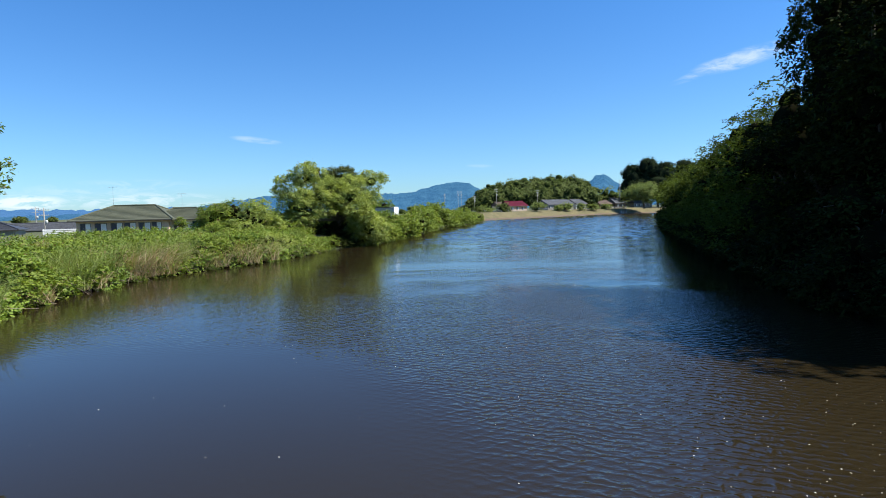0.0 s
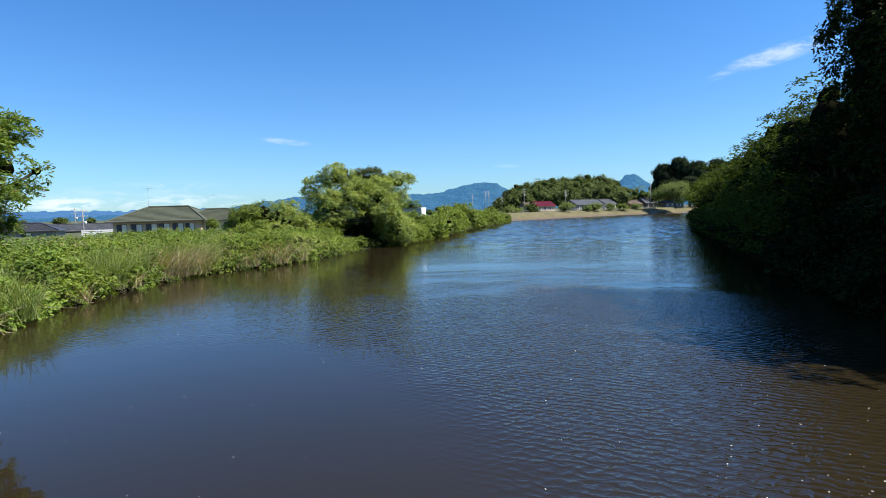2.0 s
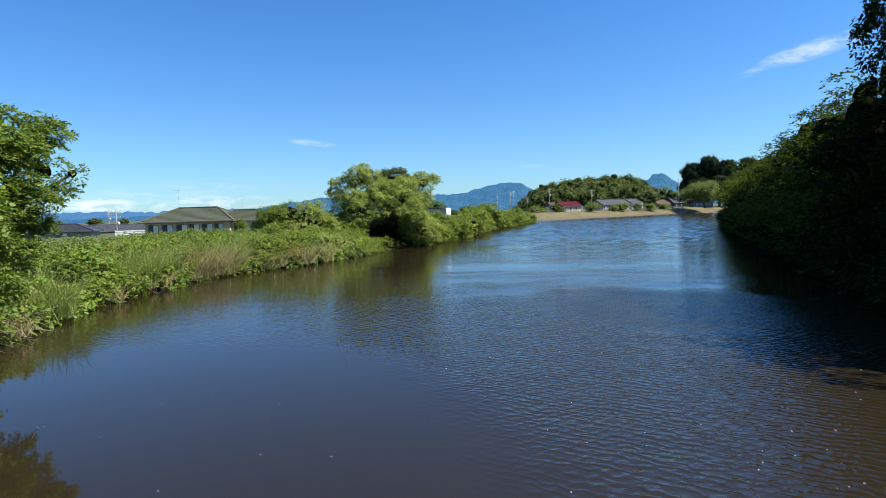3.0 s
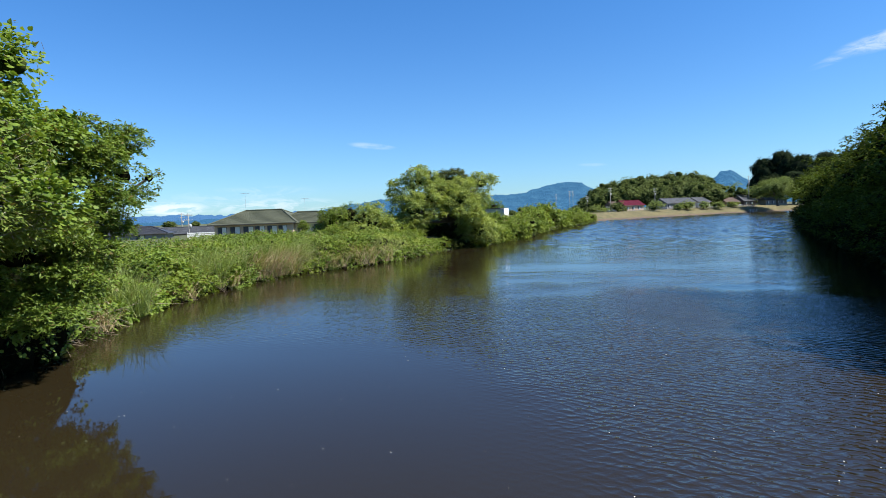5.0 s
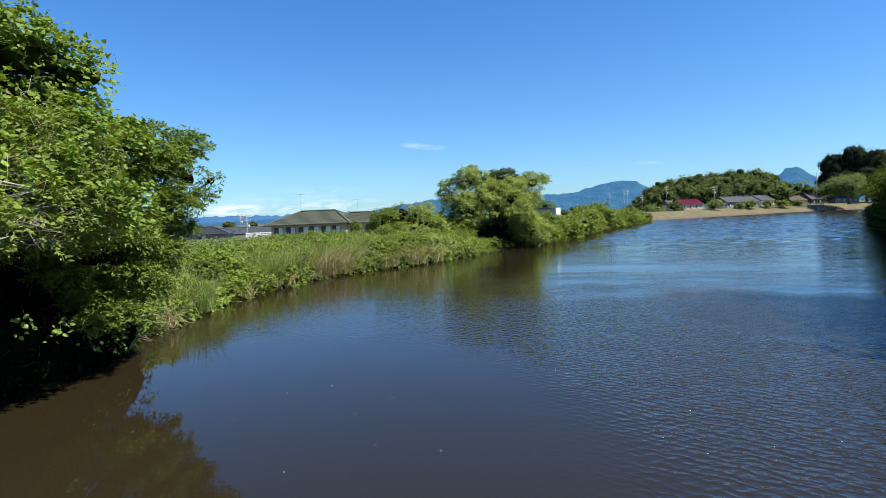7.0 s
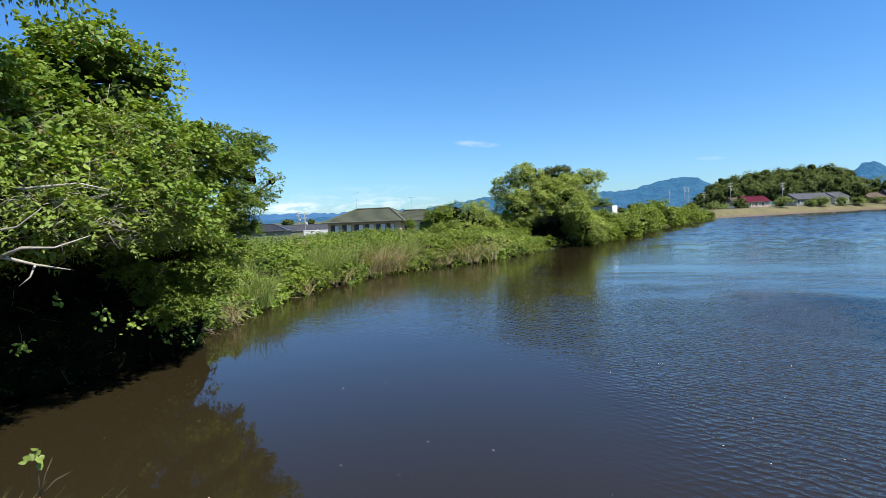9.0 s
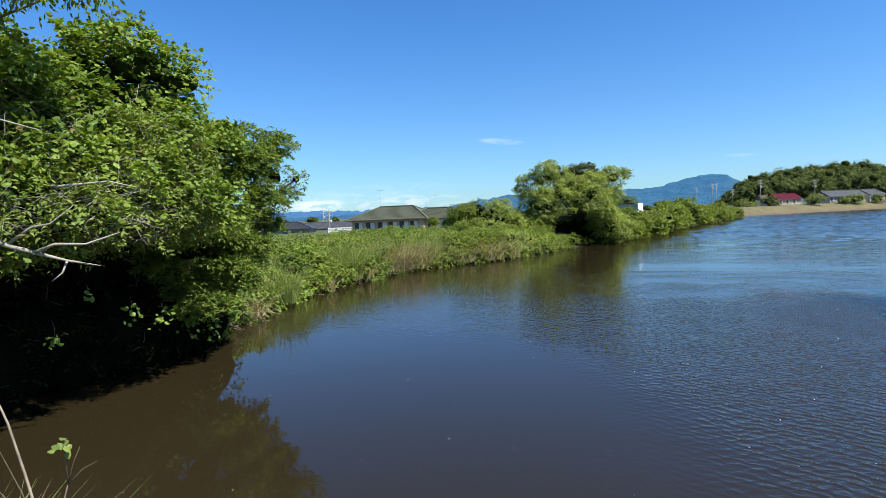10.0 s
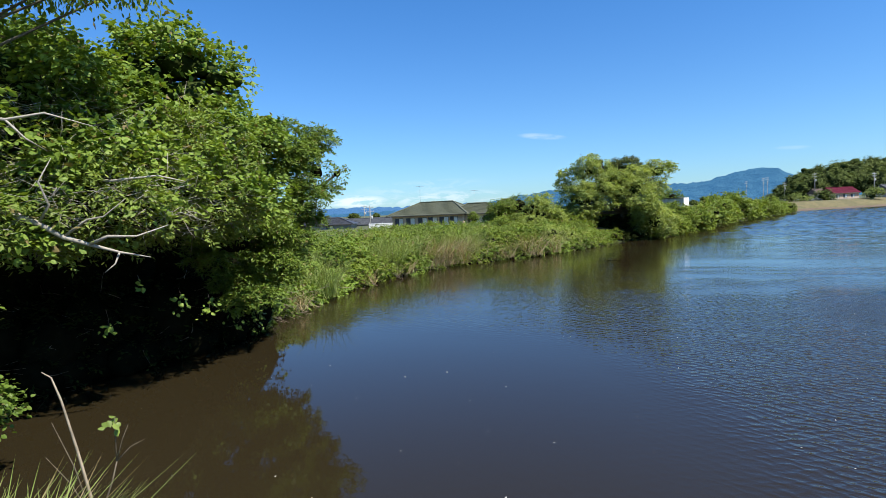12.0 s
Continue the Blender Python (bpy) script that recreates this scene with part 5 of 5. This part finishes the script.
# the long house behind the left bank
corner_l, corner_r = Vector(polar(-32.2, 115, 0)), Vector(polar(-25.2, 110, 0))
front = corner_r - corner_l
turn = math.degrees(math.atan2(front.y, front.x))
long_front, deep = front.length, 12.0
mid = (corner_l + corner_r) / 2 + Vector((-front.y, front.x, 0)).normalized() * deep / 2
wins = [(-long_front / 2 + x, 0.75, w, 1.6) for x, w in ((0.6, 1.7), (2.9, 1.9), (5.4, 1.9), (7.5, 1.9), (9.8, 1.9), (11.9, 1.6)) if x + w < long_front - 0.3]
building("long_house", "long single-storey beige house with a hipped olive-grey tile roof", (mid.x, mid.y, 1.7), turn, long_front, deep, 2.85, 5.3, 4.7, ROOF_OLIVE, WALL_BEIGE, wins, 0.9)
side = Vector((front.x, front.y, 0)).normalized()
wing = corner_r + side * 1.3 + Vector((-side.y, side.x, 0)) * 5.5
building("house_wing", "pale low wing of the long house with an olive-grey roof", (wing.x, wing.y, 1.7), turn, 8.4, 8.0, 2.75, 4.65, 3.0, ROOF_OLIVE, WALL_PALE, [(-0.9, 0.9, 1.1, 1.4), (2.2, 0.9, 1.5, 1.4)], 0.8)
x, y, _ = polar(-24.25, 105.5, 0)
bush("garden_shrub", "small upright green shrub before the pale wing", rng, (x, y, 1.8), 0.75, 3.3, LEAF_BANK, 300, 7, 0.2, "", 0.22)
annex = corner_r + side * 6.6 + Vector((-side.y, side.x, 0)) * 9.0
building("house_annex", "small brown annex beside the long house", (annex.x, annex.y, 1.7), turn, 5.6, 9.0, 2.6, 5.2, 2.4, ROOF_OLIVE, WALL_BROWN, [(-1.5, 0.9, 1.5, 1.3)], 0.7)
ridge_l = mid - side * (long_front / 2 + 0.9 - 4.7)
aerial((ridge_l.x, ridge_l.y, 6.9), 3.6)
p = polar(-24.0, 128, 5.9)
aerial(p, 3.6)
p = polar(-14.9, 92, 2.0)
aerial((p[0] - 1.6, p[1] + 8, 6.6), 3.0)

# neighbours further left
p = polar(-38.6, 150, 1.0)
building("dark_roofed_house", "house with a dark slate hipped roof", p, 25, 14, 9, 2.1, 3.6, 4.2, ROOF_BLACK, WALL_GREY, [(-4, 0.6, 1.8, 1.2), (1, 0.6, 1.8, 1.2)], 0.7)
p = polar(-33.6, 176, 0.4)
building("grey_roofed_hall", "long low building with a grey gabled roof", p, 28, 24, 10, 2.0, 3.6, 0, ROOF_GREY, WALL_GREY, [(-8, 0.5, 2.0, 1.2), (2, 0.5, 2.0, 1.2)], 0.6, True)
p = polar(-33.2, 128, 1.35)
fence = thing("white_fence", "white horizontal-board fence beside the house", "fence", "", "", p, 25)
for i in range(4):
    part("board", Shape().box((-3.0, -0.03, 0.55 + i * 0.32), (3.0, 0.03, 0.78 + i * 0.32)).mesh("board", WHITE), fence)
for x in (-2.9, 0.0, 2.9):
    part("post", Shape().box((x - 0.05, 0.03, -0.5), (x + 0.05, 0.13, 1.85)).mesh("post", WHITE), fence)
utility_pole(polar(-34.35, 150, 0.0), 7.4, 30)
utility_pole(polar(-34.9, 210, 0.0), 8.6, 30)

# the shed among the bushes
p = polar(-5.45, 118, 2.55)
shed = thing("shed", "small flat-roofed grey and white metal shed among bushes", "shed", "", "", p, -24)
part("wall", Shape().box((-2.2, -0.9, -0.6), (2.2, 0.9, 3.0)).mesh("wall", SHED_GREY), shed)
part("end_wall", Shape().box((2.204, -0.92, -0.6), (2.26, 0.92, 3.1)).mesh("end_wall", WHITE), shed, "bright white painted end wall")
part("roof", Shape().box((-2.7, -1.25, 3.02), (1.6, 1.1, 3.16)).mesh("roof", DARK_TRIM), shed, "thin dark overhanging roof")
part("door", Shape().box((0.2, -0.95, -0.2), (0.9, -0.904, 2.4)).mesh("door", DARK_TRIM), shed)
for x in (-2.5, -1.0):
    part("post", Shape().tube([(x, -1.15, -0.6), (x, -1.15, 3.02)], [0.05, 0.05], 6).mesh("post", STEEL), shed)

# houses beyond the dike
DARK_BOARDS = plain("dark_boards", (0.085, 0.07, 0.06), 0.85, 0, 0.2, 8.0, 0.004)
HOUSES = [
    ("red_roofed_house", "low house with a dark red tile roof", 7.0, 292, 2.9, 36, 11.5, 7.5, 2.7, 5.0, 2.5, ROOF_RED, WALL_BEIGE, True),
    ("grey_house", "long house with a grey tile roof and pale walls", 11.0, 312, 3.0, 38, 20.0, 8.0, 2.9, 5.3, 2.5, ROOF_GREY, WALL_GREY, True),
    ("grey_house", "house with a grey roof and white gable wall", 12.9, 326, 3.0, 40, 9.0, 8.0, 3.0, 5.4, 2.5, ROOF_GREY, WHITE, True),
    ("brown_house", "low house with a brown tile roof", 15.2, 340, 3.0, 34, 9.5, 8.0, 2.5, 4.6, 2.5, ROOF_BROWN, WALL_BROWN, True),
    ("grey_house", "house with a steep grey roof and brown walls", 16.6, 350, 3.0, 30, 8.5, 8.0, 2.8, 6.0, 2.5, ROOF_GREY, DARK_BOARDS, True),
    ("grey_house", "low house with a grey roof behind the cherry tree", 18.6, 366, 3.0, 30, 15, 8.0, 2.8, 5.6, 2.5, ROOF_GREY, WALL_GREY, True),
    ("small_house", "small pale house beside the red roof", 5.5, 290, 2.9, 36, 3.6, 5.0, 2.9, 4.7, 1.0, ROOF_BROWN, WALL_PALE, True)]
for name, label, a, d, z, turn, length, depth, eave, ridge, inset, roof, wall, gable in HOUSES:
    n = max(1, int(length / 3.6))
    wins = [(-length / 2 + 0.7 + i * (length - 1.0) / n, 0.8, min(1.8, length / n - 0.9), 1.3) for i in range(n)]
    building(name, label, polar(a, d, z), turn, length, depth, eave, ridge, inset, roof, wall, wins, 0.6, gable, 8, "house", "houses beyond the dike")
for a, d, z, tall, arms in ((5.35, 284, 2.8, 11.4, 2), (9.3, 300, 3.0, 10.5, 2), (17.0, 326, 3.0, 15.0, 1), (0.3, 420, 1.0, 15.0, 2), (1.6, 400, 1.0, 16.0, 2), (1.9, 410, 1.0, 16.5, 2), (3.2, 330, 2.0, 10, 2)):
    utility_pole(polar(a, d, z), tall, 30, arms)
# guard rail along the dike's top
rail = thing("dike_fence", "low grey rail fence along the dike", "fence", "", "", (0, 0, 0))
line = [Vector((a, b, 0)) for a, b in FAR_BANK]
for a, b in zip(line[:3], line[1:4]):
    way = (b - a).normalized()
    off = Vector((-way.y, way.x, 0)) * 15.0
    n = int((b - a).length / 4)
    for i in range(n):
        q = a.lerp(b, i / n) + off
        part("post", Shape().box((q.x - 0.05, q.y - 0.05, 2.6), (q.x + 0.05, q.y + 0.05, 4.0)).mesh("post", STEEL), rail)
    for z in (3.5, 3.9):
        part("rail", Shape().tube([a + off + Vector((0, 0, z)), b + off + Vector((0, 0, z))], [0.04, 0.04], 5).mesh("rail", STEEL), rail)
# sluice at the corner of the dike
p = polar(17.3, 327, 0.0)
sluice = thing("sluice", "old wooden and concrete sluice on the muddy shore", "sluice", "", "", p, 35)
part("wall", Shape().box((-2.5, -0.5, -0.6), (2.5, 0.4, 1.5)).mesh("wall", CONCRETE), sluice)
for x, lean in ((-2.0, 0.9), (0.4, -1.0), (1.6, -1.2)):
    part("post", Shape().tube([(x, -0.7, -0.6), (x + lean, -0.7, 3.4)], [0.16, 0.13], 7).mesh("post", WALL_BROWN), sluice)

# grass and a dead stalk on the near bank
rng = np.random.default_rng(91)
tuft = thing("grass_tuft", "tall tuft of pale green grass and dry stems on the near bank", "grass", "", "stuff", polar(-68.4, 4.2, 1.85))
n = 1900
r, a = 0.36 * np.sqrt(rng.random(n)), rng.uniform(0, 2 * np.pi, n)
part("tuft", blade_mesh("tuft", rng, np.c_[r * np.cos(a), r * np.sin(a), np.zeros(n)], 1.27, 0.5, 0.011, REED_GREEN), tuft, "", "stuff")
n = 160
r, a = 0.34 * np.sqrt(rng.random(n)), rng.uniform(0, 2 * np.pi, n)
part("dry_stems", blade_mesh("dry_stems", rng, np.c_[r * np.cos(a), r * np.sin(a), np.zeros(n)], 1.3, 0.5, 0.008, REED_DRY), tuft, "dry straw stems", "stuff")
stalk = thing("dead_stalk", "bare pale dead stalk on the near bank", "stalk", "", "", polar(-58.9, 5.0, 2.4))
b0, tip = Vector(polar(-58.9, 5.0, 2.4)), Vector(polar(-62.1, 5.0, 3.93))
d = tip - b0
part("stem", Shape().tube([(0, 0, -0.2), d * 0.3 + Vector((0.01, 0.008, 0)), d * 0.6 + Vector((0.018, 0.014, 0)), d * 0.85 + Vector((0.015, 0.012, 0.01)), d * 0.96 + Vector((0.002, 0.0, 0.015)), d + Vector((-0.035, -0.03, 0.0))], [0.012, 0.011, 0.010, 0.008, 0.006, 0.003], 7).mesh("stem", DEAD, True), stalk)
b1 = Vector(polar(-59.5, 5.0, 2.7))
fork = Vector(polar(-57.7, 5.0, 3.15)) - b0
twig = Shape().tube([b1 - b0, (b1 - b0).lerp(fork, 0.6) + Vector((0.01, 0.02, 0.03)), fork], [0.007, 0.006, 0.005], 5)
for a, z in ((-55.4, 3.28), (-56.6, 3.42), (-57.6, 3.5)):
    end = Vector(polar(a, 5.0, z)) - b0
    twig.tube([fork, fork.lerp(end, 0.5) + Vector((0, 0, 0.03)), end], [0.004, 0.003, 0.0015], 4)
for a, z in ((-62.2, 3.55), (-62.8, 3.3)):
    end = Vector(polar(a, 5.0, z)) - b0
    twig.tube([b1 - b0 + Vector((-0.05, 0, 0)), (b1 - b0).lerp(end, 0.5) + Vector((0, 0, 0.05)), end], [0.005, 0.004, 0.002], 4)
part("twig", twig.mesh("twig", BARK, True), stalk, "thin bare side twigs")
n = 8
pos = np.array([Vector(polar(-57.7, 5.0, 3.47)) - b0 for k in range(n)]) + rng.normal(0, 1, (n, 3)) * [0.035, 0.035, 0.022]
part("foliage", leaf_mesh("foliage", rng, pos, unit(np.tile([0.5, -0.5, 0.6], (n, 1))), 0.06, LEAF_PALE, 0.8, broad=True), stalk, "a few small yellow-green leaves", "stuff")

# bits of leaf and foam afloat, and pale flecks painted as sun glints
rng = np.random.default_rng(95)
n = 330
a, d = rng.uniform(-62, 40, n), 8 + 34 * rng.random(n) ** 1.3
# the last 130 crowd one side in place of the sun's glints
a[200:], d[200:] = 42 - 20 * rng.random(130) ** 1.6, rng.uniform(10, 19, 130)
bits = np.c_[d * np.sin(np.radians(a)), d * np.cos(np.radians(a)), np.full(n, 0.006)]
bits = bits[shore_distance(bits[:, 0], bits[:, 1]) < -1.0]
me = leaf_mesh("flecks_and_glints", rng, bits, np.tile([0, 0, 1.0], (len(bits), 1)), 0.036, plain("pale_flecks_and_glints", (0.62, 0.60, 0.52), 0.7, 0, 0.3, 5.0, 0.0), 0.6, 0.0, 0.6, 0.05)
tagged(new("flecks_and_glints", me), "pale flecks of leaf and foam afloat, and painted sun glints", "debris", "", "stuff")
